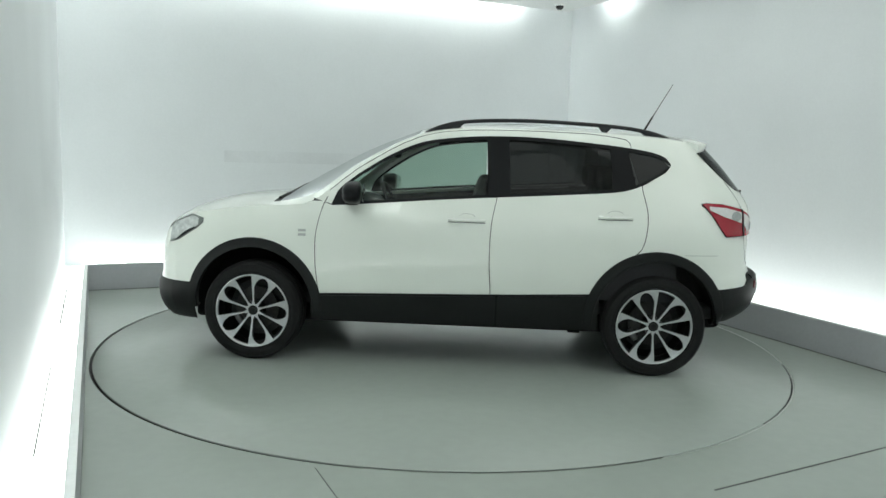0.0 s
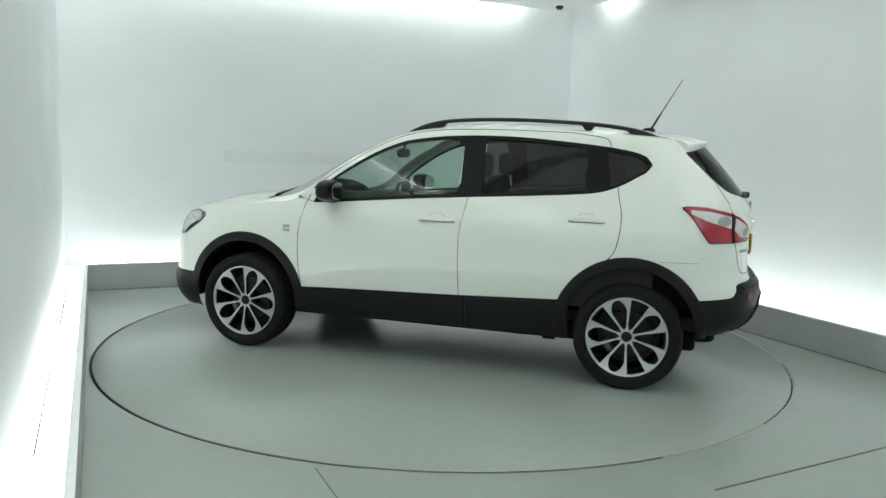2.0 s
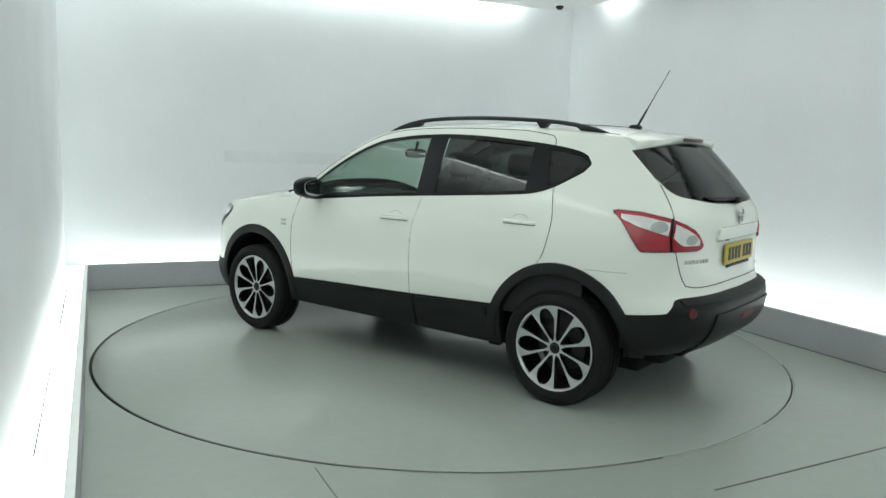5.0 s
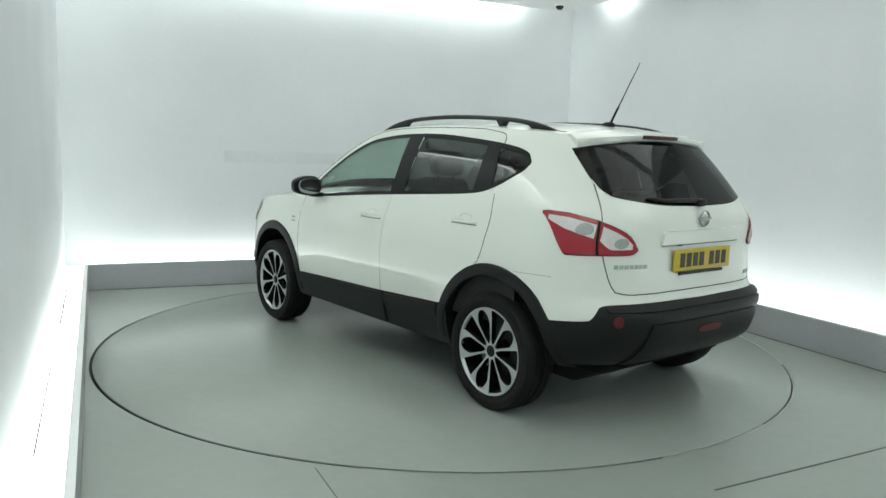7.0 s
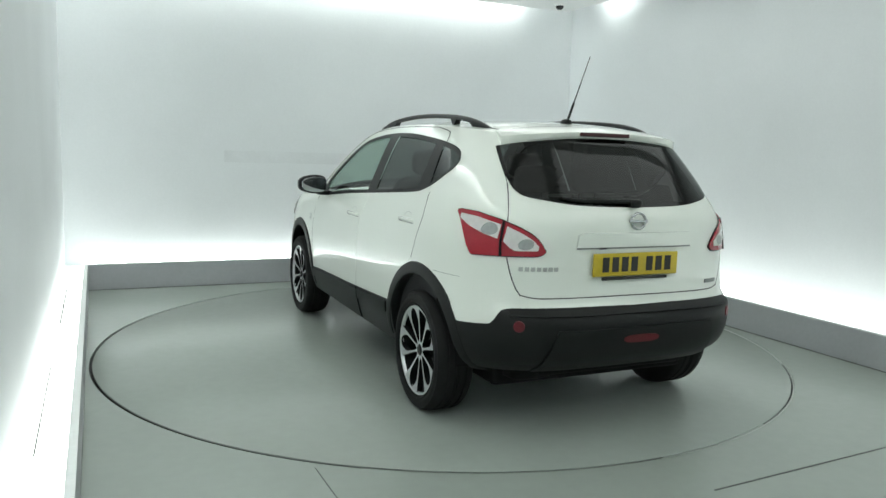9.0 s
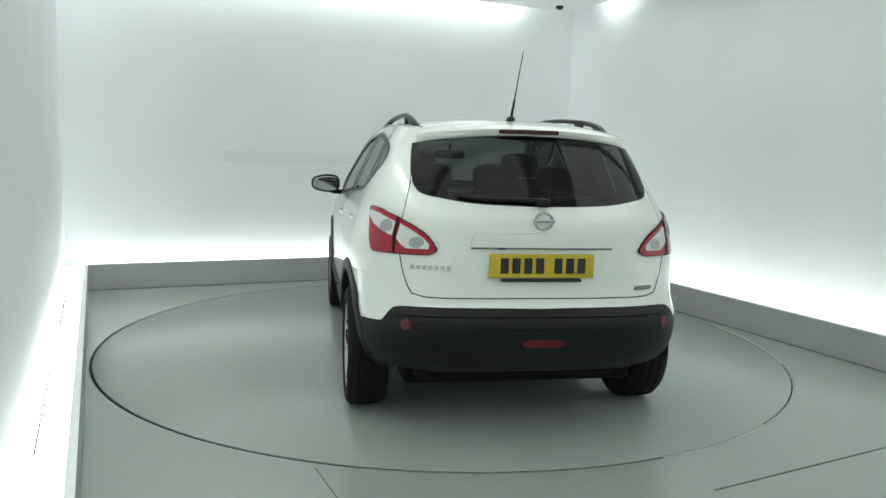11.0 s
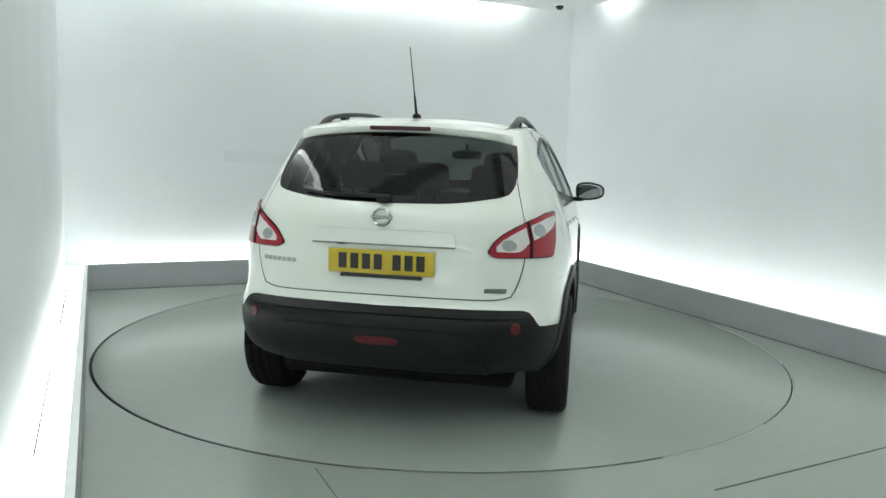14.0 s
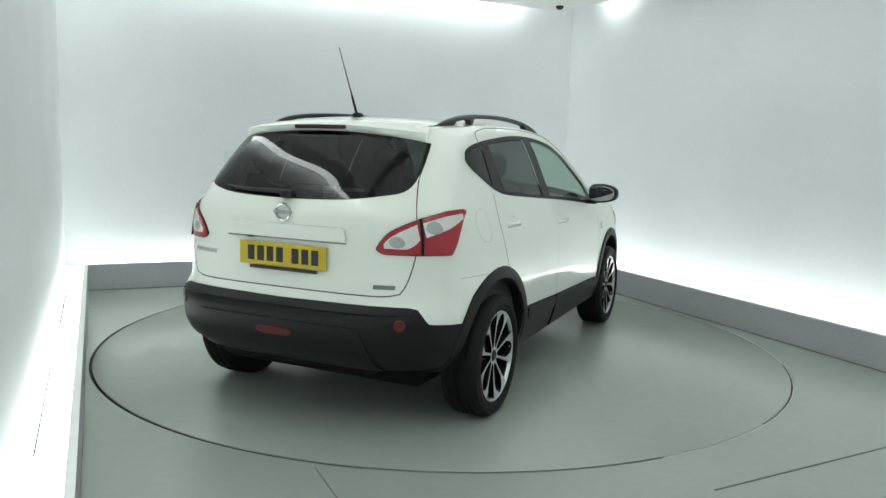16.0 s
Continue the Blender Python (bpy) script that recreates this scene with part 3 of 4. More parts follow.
for cx, a0, a1 in ((1.315, -4, 184), (-1.315, -4, 184)):
    both("arch_trim", arch_trim(cx, a0, a1, ARCH_R - 0.062, ARCH_R + 0.004), PLASTIC, "black plastic wheel arch trim")
    liner = []
    for i in range(25):
        a = radians(-2 + 184 * i / 24)
        for y in (0.84, 0.45):
            liner.append((cx + 0.405 * math.cos(a), y, ARCH_Z + 0.405 * math.sin(a)))
    back = [(cx + 0.405 * math.cos(radians(-2 + 184 * i / 24)), 0.45, ARCH_Z + 0.405 * math.sin(radians(-2 + 184 * i / 24))) for i in range(25)]
    lf = [(2 * i, 2 * i + 1, 2 * i + 3, 2 * i + 2) for i in range(24)]
    both("wheel_arch_liner", join((liner, lf), (back, [tuple(range(25))])), UNDER)

# rear end
gate_u0 = lambda z: -smooth_table(GATE_GAP, z) + 0.12
gate_u1 = lambda z: smooth_table(GATE_GAP, z) - 0.12
gate_lo = lambda al: 0.726 + 0.014 * max(0.0, (abs(al) - 31) / 5) ** 2
gate = part("tailgate", mesh_of("tailgate", *patch(rear_at, gate_u0, gate_u1, gate_lo, lambda al: min(smooth_table(RW_BOT, abs(al)), 1.5), 72, 26, depth=0.015), PAINT, True, 40), car)
part("tailgate_header", mesh_of("tailgate_header", *patch(rear_at, const(-48.5), const(48.5), lambda al: smooth_table(RW_TOP, abs(al)), lambda al: max(roof_edge_al(abs(al)) + 0.012, smooth_table(RW_TOP, abs(al)) + 0.02), 50, 3), PAINT, True, 40), car)
rw = part("rear_window", mesh_of("rear_window", *patch(rear_at, const(-47), const(47), lambda al: smooth_table(RW_BOT, abs(al)), lambda al: smooth_table(RW_TOP, abs(al)), 60, 14, off=0.003), PRIVACY, True, 60), car, "dark privacy-tinted rear window")
part("bumper_ledge", mesh_of("bumper_ledge", *patch(rear_at, const(-46.2), const(46.2), lambda al: smooth_table(BUMPER_TOP, abs(al)) - 0.01, lambda al: min(gate_lo(al) - 0.005, 0.80), 60, 4), PAINT, True, 40), car)
bump_edge = lambda z: al_of(-1.315 - math.sqrt(max(0.01, (ARCH_R - 0.03) ** 2 - (max(z, 0.3) - ARCH_Z) ** 2)), z)
bumper = part("rear_bumper", mesh_of("rear_bumper", *patch(rear_at, lambda z: -bump_edge(z), bump_edge, lambda al: 0.342 + 0.02 * max(0, (abs(al) - 25) / 30), lambda al: smooth_table(BUMPER_TOP, abs(al)), 80, 14, off=0.005, depth=0.03), PLASTIC, True, 40), car, "black plastic rear bumper")
part("bumper_insert", mesh_of("bumper_insert", *patch(rear_at, lambda z: -28 - (0.58 - z) * 18, lambda z: 28 + (0.58 - z) * 18, const(0.36), const(0.582), 50, 8, off=0.016, depth=0.016), PLASTIC, True, 40), bumper)
part("bumper_step", mesh_of("bumper_step", *patch(rear_at, const(-40), const(40), lambda al: 0.642, lambda al: 0.664, 50, 2, off=0.012, depth=0.01), PLASTIC, True, 40), bumper)
part("fog_lamp", mesh_of("fog_lamp", *patch(rear_at, const(-6.9), const(6.5), lambda a: 0.525 - 0.019 * max(0.0, 1 - abs((a + 0.2) / 6.9) ** 4) ** 0.5, lambda a: 0.526 + 0.018 * max(0.0, 1 - abs((a + 0.2) / 6.9) ** 4) ** 0.5, 14, 3, off=0.020, depth=0.01), DEEP_RED), bumper, "dark red rear fog lamp")
for s in (1, -1):
    v, f = lathe([(0, 0.004), (0.024, 0.004), (0.028, 0.0), (0.028, -0.012)], (0, 0, 0), 20)
    p = Vector(rear_at(38.0, 0.600))
    d = Vector((-0.845, 0.535 * s, 0))
    p.y *= s
    q = d.to_track_quat("Y", "Z").to_matrix()
    v = [tuple(p + d * 0.006 + q @ Vector(w)) for w in v]
    part("reflector", mesh_of("reflector", v, f, DEEP_RED), bumper, "small round red reflector")

# tail lamps
TL_LO = [(31.0, 0.950), (31.6, 0.936), (33, 0.929), (39.7, 0.926), (49.6, 0.921), (50.2, 0.935), (52, 0.985), (54.9, 1.068), (56.8, 1.116)]
TL_HI = [(31.0, 0.954), (31.9, 0.978), (33.5, 1.008), (35.6, 1.034), (39.1, 1.063), (43.6, 1.092), (50.5, 1.121), (56.0, 1.127), (56.8, 1.122)]
lamps = both("tail_lamp", patch(rear_at, const(31.0), const(56.8), lin(TL_LO), lin(TL_HI), 44, 10, off=0.012, depth=0.016), RED, "red and clear wraparound tail lamp")
both("lamp_surround", patch(rear_at, const(30.8), const(57.1), lambda a: lerp_table(TL_LO, a) - 0.0045, lambda a: lerp_table(TL_HI, a) + 0.0045, 44, 6, off=0.006, depth=0.010), GLOSS_BLACK, parents=lamps)
both("outer_lens", patch(rear_at, const(43.6), const(55.2), lin([(43.6, 1.004), (48, 1.028), (51, 1.046), (55.2, 1.085)]), lin([(43.6, 1.072), (50, 1.099), (55.2, 1.108)]), 16, 4, off=0.0155, depth=0.004), CLEAR, "clear indicator lens", parents=lamps)
both("inner_lens", patch(rear_at, const(33.0), const(42.0), lin([(33, 0.955), (38.6, 0.952), (40, 0.965), (42, 0.995)]), lin([(33, 0.978), (35, 1.008), (38, 1.036), (42, 1.066)]), 14, 4, off=0.0155, depth=0.004), CLEAR, "clear reversing lens", parents=lamps)
both("lamp_bowl", patch(rear_at, const(34.4), const(38.3), lambda a: 0.984 - 0.026 * math.sqrt(max(0.0, 1 - ((a - 36.35) / 1.96) ** 2)), lambda a: 0.984 + 0.027 * math.sqrt(max(0.0, 1 - ((a - 36.35) / 1.96) ** 2)), 16, 4, off=0.0175), LENS_GREY, parents=lamps)
both("indicator_bowl", patch(rear_at, const(44.0), const(48.3), lambda a: 1.042 - 0.024 * math.sqrt(max(0.0, 1 - ((a - 46.15) / 2.16) ** 2)), lambda a: 1.042 + 0.036 * math.sqrt(max(0.0, 1 - ((a - 46.15) / 2.16) ** 2)), 16, 4, off=0.0175), LENS_GREY, parents=lamps)
both("lamp_joint", ribbon(rear_at, [(41.9, 0.922), (42.3, 0.96), (42.7, 1.0), (43.0, 1.05), (43.1, 1.092)], 0.012, 0.0178), GLOSS_BLACK, parents=lamps)

# roof trailing edge and high brake lamp
part("brake_light", mesh_of("brake_light", *box(-1.717, -1.695, -0.158, 0.158, 1.5125, 1.534, 0.006), MAROON, True), car, "dark red high-level brake light")
spoiler = []
for i in range(41):
    w = -1 + i / 20
    al, sgn, k = 45.5 * abs(w), (1 if w >= 0 else -1), 1 - abs(w) ** 8
    foot = Vector(rear_at(al, smooth_table(RW_TOP, al) + 0.004))
    foot.y *= sgn
    high = 0.030 + 0.012 * abs(w) ** 3
    low, lip = foot + Vector((-0.016 * k, 0, 0.008)), foot + Vector((-0.022 * k, 0, high))
    front = Vector(top_at(-1.50, lip.y * 0.97 / top_at(-1.50, 1)[1]))
    mid = (front + lip) / 2 + Vector((0, 0, 0.010))
    spoiler += [tuple(p) for p in (front, mid, lip + Vector((0.006, 0, 0.003)), lip, low, foot)]
ends = [tuple(range(6)), tuple(reversed(range(40 * 6, 41 * 6)))]
part("roof_spoiler", mesh_of("roof_spoiler", spoiler, grid_faces(40, 5) + ends, PAINT, True, 50), car, "white roof spoiler lip over the rear window")

# side glass and black window surround
both("front_side_window", patch(side_at, const(0.72), lambda z: -0.20, lambda x: smooth_table(WIN_BOT, x) + 0.012, lambda x: max(smooth_table(WIN_TOP, x) - 0.014, smooth_table(WIN_BOT, x) + 0.013), 30, 10, off=-0.006), GLASS, "green-tinted front door window")
both("rear_side_window", patch(side_at, lambda z: -0.35, const(-1.015), lambda x: smooth_table(WIN_BOT, x) + 0.012, lambda x: smooth_table(WIN_TOP, x) - 0.014, 24, 10, off=-0.006), PRIVACY, "dark privacy-tinted rear door window")
both("quarter_window", patch(side_at, lambda z: -1.115 - (1.46 - z) * 0.2, const(-1.385), lambda x: smooth_table(WIN_BOT, x) + 0.010, lambda x: max(smooth_table(WIN_TOP, x) - 0.010, smooth_table(WIN_BOT, x) + 0.011), 16, 8, off=-0.005), PRIVACY, "dark privacy-tinted quarter window")
trim = join(
    patch(side_at, const(0.80), const(-1.396), lambda x: smooth_table(WIN_BOT, x) - 0.002, lambda x: min(smooth_table(WIN_BOT, x) + 0.018, smooth_table(WIN_TOP, x)), 70, 2, off=0.001),
    patch(side_at, const(0.80), const(-1.396), lambda x: max(smooth_table(WIN_TOP, x) - 0.022, smooth_table(WIN_BOT, x)), lambda x: smooth_table(WIN_TOP, x) + 0.003, 70, 2, off=0.001),
    patch(side_at, lambda z: -0.198 - (1.5 - z) * 0.05, lambda z: -0.345 - (1.5 - z) * 0.05, lambda x: smooth_table(WIN_BOT, x), lambda x: smooth_table(WIN_TOP, x), 4, 10, off=-0.001),
    patch(side_at, lambda z: -1.005 - (1.47 - z) * 0.06, lambda z: -1.12 - (1.46 - z) * 0.2, lambda x: smooth_table(WIN_BOT, x), lambda x: smooth_table(WIN_TOP, x), 4, 10, off=-0.001),
    patch(side_at, const(0.80), const(0.70), lambda x: smooth_table(WIN_BOT, x), lambda x: smooth_table(WIN_TOP, x), 6, 6, off=0.0))
both("window_surround", trim, GLOSS_BLACK, "gloss black window surround")

# panel joints drawn as narrow recessed strips
both("roof_joint", ribbon(side_at, [(-1.14 - 0.0 * k, 1.466 + k * 0.006) for k in range(3)] + [(-1.135, 1.50), (-1.11, 1.524), (-1.05, 1.535)] + [(x, smooth_table(ROOF_EDGE, x) - 0.012) for x in (-0.9, -0.7, -0.5, -0.3, -0.1, 0.05, 0.15, 0.25, 0.35, 0.45, 0.55, 0.65, 0.75, 0.82)], 0.004), DARK_GAP)
both("bumper_joint", ribbon(rear_at, [(62 - k, 0.80 - 0.0 * k) for k in range(0, 12, 2)], 0.002, 0.0008), BADGE)
both("tailgate_joint", ribbon(rear_at, [(smooth_table(GATE_GAP, z), z) for z in (0.735, 0.77, 0.81, 0.86, 0.91, 1.10, 1.16, 1.22, 1.27)], 0.006, 0.0005), DARK_GAP)
both("tailgate_lower_joint", ribbon(rear_at, [(a, gate_lo(a) - 0.002) for a in range(0, 37, 2)], 0.005, 0.0008), DARK_GAP)
both("rear_door_joint", ribbon(side_at, [(smooth_table(REAR_GAP, z), z) for z in (0.83, 0.87, 0.91, 0.96, 1.0, 1.053, 1.1, 1.15, 1.19)], 0.005, 0.0005), DARK_GAP)
both("front_door_joint", ribbon(side_at, [(smooth_table(FRONT_GAP, z), z) for z in (0.47, 0.55, 0.65, 0.74, 0.835, 0.92, 1.018, 1.06, 1.1)], 0.005, 0.0005), DARK_GAP)
both("middle_door_joint", ribbon(side_at, [(smooth_table(MID_GAP, z), z) for z in (0.50, 0.56, 0.62, 0.68, 0.73, 0.84, 0.948, 1.05, 1.125)], 0.0045, -0.003), DARK_GAP)
fl = [(63.8 + 3.4 * math.cos(radians(a)), 1.04 + 0.085 * math.sin(radians(a))) for a in range(0, 361, 15)]
part("fuel_flap_joint", mesh_of("fuel_flap_joint", *mirrored(ribbon(rear_at, fl, 0.0022, 0.0004)), PALE_BADGE), car)

# underside and cabin
part("underbody", mesh_of("underbody", *join(box(-1.72, 1.80, -0.62, 0.62, 0.215, 0.34, 0.03), box(-0.9, 0.86, -0.80, 0.80, 0.265, 0.36, 0.02), box(-1.9, -1.6, -0.45, 0.45, 0.30, 0.42, 0.03)), UNDER), car, "dark underbody pan")
part("exhaust_silencer", mesh_of("exhaust_silencer", *superball(-1.70, 0.44, 0.31, 0.14, 0.13, 0.05, 0.5), UNDER), car)
part("rear_axle", mesh_of("rear_axle", *join(tube([(-1.315, -0.7, 0.33), (-1.315, 0.7, 0.33)], [0.045, 0.045], 12), tube([(-1.0, 0.62, 0.30), (-1.3, 0.66, 0.33)], [0.03, 0.04], 10), tube([(-1.0, -0.62, 0.30), (-1.3, -0.66, 0.33)], [0.03, 0.04], 10)), UNDER), car)
for b in ((-0.86, -0.78, 0.70, 0.74, 0.235, 0.30), (-0.66, -0.60, 0.72, 0.75, 0.25, 0.30), (-0.86, -0.78, -0.74, -0.70, 0.235, 0.30)):
    part("underbody_bracket", mesh_of("underbody_bracket", *box(*b, 0.006), UNDER), car)
part("cabin_floor", mesh_of("cabin_floor", *box(-1.8, 1.1, -0.72, 0.72, 0.36, 0.44, 0.02), CABIN), car)
part("load_floor", mesh_of("load_floor", *box(-1.78, -1.05, -0.55, 0.55, 0.44, 0.98, 0.03), CABIN), car)
both("door_lining", patch(side_at, const(0.80), const(-1.45), const(0.48), lambda x: smooth_table(WIN_BOT, max(-1.3, x)) - 0.01, 30, 6, off=-0.055), CABIN)
both("pillar_lining", join(patch(rear_at, const(60.5), lambda z: smooth_table(GATE_GAP, z) - 1.0, const(0.90), const(1.50), 12, 10, off=-0.028), patch(rear_at, const(90), const(60), const(0.90), const(1.165), 10, 4, off=-0.03)), CABIN)
part("tailgate_lining", mesh_of("tailgate_lining", *patch(rear_at, const(-41), const(41), const(0.75), lambda al: smooth_table(RW_BOT, abs(al)) - 0.012, 40, 6, off=-0.03), CABIN), gate)
both("roof_lining_edge", patch(side_at, const(0.2), const(-1.55), lambda x: max(smooth_table(WIN_TOP, max(x, -1.39)) + 0.004, 1.45), lambda x: smooth_table(ROOF_EDGE, x) - 0.004, 30, 2, off=-0.02), CABIN)
part("headlining", mesh_of("headlining", *top_patch(-1.55, 0.22, -0.93, 0.93, 20, 12, -0.045), CABIN_LIGHT), car)


def seat(x, y, w, lean=0.20, height=0.62):
    v1, f1 = superball(x + 0.22, y, 0.60, 0.27, w, 0.09, 0.45)
    v2, f2 = superball(0, 0, 0, 0.075, w, height / 2, 0.45)
    v2 = [(x - 0.06 + p[0] - lean * (p[2] + height / 2), y + p[1], 0.62 + height / 2 + p[2]) for p in v2]
    return join((v1, f1), (v2, f2))


def headrest(x, y):
    v, f = superball(x - 0.24, y, 1.33, 0.05, 0.135, 0.085, 0.55)
    return join((v, f), tube([(x - 0.22, y + 0.06, 1.16), (x - 0.24, y + 0.06, 1.28)], [0.007, 0.007], 8), tube([(x - 0.22, y - 0.06, 1.16), (x - 0.24, y - 0.06, 1.28)], [0.007, 0.007], 8))


for y in (0.37, -0.37):
    s = part("front_seat", mesh_of("front_seat", *seat(-0.02, y, 0.25), CABIN), car, "dark cloth front seat")
    part("headrest", mesh_of("headrest", *headrest(-0.02, y), CABIN), s)
s = part("rear_bench", mesh_of("rear_bench", *seat(-0.78, 0, 0.64, 0.22, 0.52), CABIN), car, "dark cloth rear bench seat")
for y in (0.40, -0.40, 0.0):
    part("headrest", mesh_of("headrest", *[[(p[0] - 0.0, p[1], p[2] - 0.07) for p in headrest(-0.78, y)[0]], headrest(-0.78, y)[1]], CABIN), s)
dash = part("dashboard", mesh_of("dashboard", *superball(0.86, 0, 0.94, 0.24, 0.70, 0.13, 0.5, 32, 14), CABIN), car, "dark grey dashboard")
ring = []
for i in range(33):
    a = 2 * math.pi * i / 32
    ring.append((0.55 + 0.19 * 0.4 * math.sin(a), -0.37 + 0.19 * math.cos(a), 0.97 + 0.19 * 0.9 * math.sin(a)))
part("steering_wheel", mesh_of("steering_wheel", *join(tube(ring, [0.015] * 33, 8), superball(0.56, -0.37, 0.97, 0.035, 0.07, 0.06), tube([(0.56, -0.54, 0.97), (0.56, -0.20, 0.97)], [0.013, 0.013], 8), tube([(0.56, -0.37, 0.97), (0.80, -0.37, 0.88)], [0.03, 0.04], 8)), CABIN), car)
part("rear_view_mirror", mesh_of("rear_view_mirror", *join(superball(0.47, 0, 1.39, 0.02, 0.12, 0.035), tube([(0.47, 0, 1.42), (0.45, 0, 1.48)], [0.01, 0.012], 8)), CABIN), car)

# roof rails
RAIL_TOP = [(-1.475, 1.520), (-1.40, 1.554), (-1.30, 1.586), (-1.15, 1.612), (-0.95, 1.630), (-0.6, 1.645), (-0.3, 1.645), (-0.05, 1.630), (0.08, 1.605), (0.17, 1.572), (0.22, 1.545)]


def roof_z(x, y):
    ye = top_at(x, 1)[1]
    return top_at(x, min(1, y / ye))[2]


def rail():
    rows, n = [], 60
    for i in range(n + 1):
        x = -1.475 + 1.695 * i / n
        y = top_at(x, 1)[1] - 0.055
        top, low = smooth_table(RAIL_TOP, x), roof_z(x, y) - 0.004
        gap = -1.235 < x < -1.02 or -0.94 < x < -0.02
        bottom = max(top - 0.026, low) if gap else low
        top = max(top, low + 0.006)
        rows.append([(x, y - 0.016, bottom), (x, y - 0.014, top - 0.006), (x, y - 0.004, top), (x, y + 0.010, top - 0.004), (x, y + 0.018, top - 0.014), (x, y + 0.017, bottom)])
    verts = [p for r in rows for p in r]
    faces = [(6 * i + j, 6 * i + 6 + j, 6 * i + 6 + (j + 1) % 6, 6 * i + (j + 1) % 6) for i in range(n) for j in range(6)]
    faces += [tuple(range(6)), tuple(6 * n + j for j in reversed(range(6)))]
    return verts, faces


both("roof_rail", rail(), RAIL, "black roof rail", sharp=50)

# aerial
ant = part("antenna_base", mesh_of("antenna_base", *superball(-1.335, 0, 1.597, 0.045, 0.022, 0.02, 0.8, 16, 8), PLASTIC), car)
part("antenna", mesh_of("antenna", *tube([(-1.345, 0, 1.60), (-1.40, 0, 1.70), (-1.407, 0, 1.713), (-1.538, 0, 1.947)], [0.008, 0.0065, 0.0035, 0.0022], 8), PLASTIC), car, "slim black whip antenna")

# door mirrors
mv, mf = superball(0, 0, 0, 0.078, 0.112, 0.072, 0.62, 28, 16)
mv = [(0.63 + p[0] * (0.55 if p[0] < 0 else 1.0) - 0.10 * (p[1]), 0.965 + p[1], 1.135 + p[2] * (1 - 0.25 * max(0, p[1]) / 0.118) - 0.0) for p in mv]
mirrors = both("door_mirror", (mv, mf), GLOSS_BLACK, "gloss black door mirror")
both("mirror_stalk", superball(0.66, 0.865, 1.068, 0.045, 0.06, 0.018, 0.6), GLOSS_BLACK, parents=mirrors)
gv, gf = superball(0, 0, 0, 0.004, 0.097, 0.057, 0.6, 24, 12)
gv = [(0.572 + p[0] - 0.10 * p[1], 0.965 + p[1], 1.135 + p[2] * (1 - 0.25 * max(0, p[1]) / 0.118)) for p in gv]
both("mirror_glass", (gv, gf), MIRROR, parents=mirrors)


# door handles
def handle(x0, x1, z, parents):
    xm = (x0 + x1) / 2
    n = 14
    verts, faces = [], []
    for i in range(n + 1):
        x = x0 + (x1 - x0) * i / n
        b = math.sin(math.pi * i / n) ** 0.5
        y = side_y(x, z)
        for dy, dz in ((0.001, -0.010), (0.004 + 0.014 * b, -0.009), (0.006 + 0.017 * b, 0.0), (0.004 + 0.014 * b, 0.009), (0.001, 0.011)):
            verts.append((x, y + dy, z + dz - 0.2 * (dz > 0.02)))
    faces = grid_faces(n, 4)
    both("handle", (verts, faces), PAINT, parents=parents)
    cup = [(xm + 0.055 * math.cos(radians(a)), z + 0.014 + 0.030 * math.sin(radians(a))) for a in range(20, 161, 10)]
    both("handle_recess", ribbon(side_at, cup, 0.003, 0.0010), PALE_BADGE, parents=parents)
    # grey strip paints the shadow beneath the handle
    both("handle_shadow_strip", ribbon(side_at, [(x0 + (x1 - x0) * k / 8, z - 0.013) for k in range(9)], 0.006, 0.0012), BADGE, parents=parents)


handle(0.035, -0.205, 0.975, fd)
handle(-0.925, -1.145, 1.022, rd)

# badges and lettering, as plain shapes
both("wing_badge", join(patch(side_at, const(1.012), const(0.962), const(0.868), const(0.884), 4, 2, off=0.005, depth=0.005), patch(side_at, const(1.012), const(0.962), const(0.840), const(0.856), 4, 2, off=0.005, depth=0.005)), PALE_BADGE, "small grey badge")
for k in range(7):
    a = 37.2 - k * 1.55
    part("badge_letter", mesh_of("badge_letter", *patch(rear_at, const(a), const(a - 1.1), const(0.856), const(0.876), 2, 2, off=0.004, depth=0.004), PALE_BADGE, False), gate, "small grey badge bar" if k == 0 else "")
part("model_badge", mesh_of("model_badge", *patch(rear_at, lambda z: -35.2 - (z - 0.77) * 12, lambda z: -29.6 - (z - 0.77) * 12, const(0.758), const(0.778), 8, 2, off=0.004, depth=0.004), BADGE, False), gate, "slim grey badge")

# round tailgate emblem
ring = [(-2.026, 0.043 * math.cos(2 * math.pi * i / 40), 1.098 + 0.039 * math.sin(2 * math.pi * i / 40)) for i in range(41)]
part("emblem", mesh_of("emblem", *join(tube(ring, [0.0065] * 41, 8), box(-2.034, -2.020, -0.054, 0.054, 1.091, 1.105, 0.003)), CHROME), gate, "round chrome emblem")

# grip ledge over the number plate
ledge = patch(rear_at, lambda z: -22.6 + 1.0 * (z > 1.03), lambda z: 22.2 - 1.0 * (z > 1.03), const(0.972), const(1.040), 30, 6, off=0.016, depth=0.018)
part("grip_ledge", mesh_of("grip_ledge", *ledge, PAINT, True, 35), gate)
part("grip_shadow_gap", mesh_of("grip_shadow_gap", *patch(rear_at, const(-22.4), const(22.0), const(0.962), const(0.971), 24, 1, off=0.006), BADGE, False), gate)
part("plate_lamp", mesh_of("plate_lamp", *box(-2.024, -2.012, 0.18, 0.22, 0.960, 0.970), INK, False), gate)

# number plate: plain dark bars on yellow
plate = part("number_plate", mesh_of("number_plate", *box(-2.034, -2.024, -0.26, 0.26, 0.826, 0.941, 0.004), YELLOW, True), car, "yellow rear number plate with dark bars")
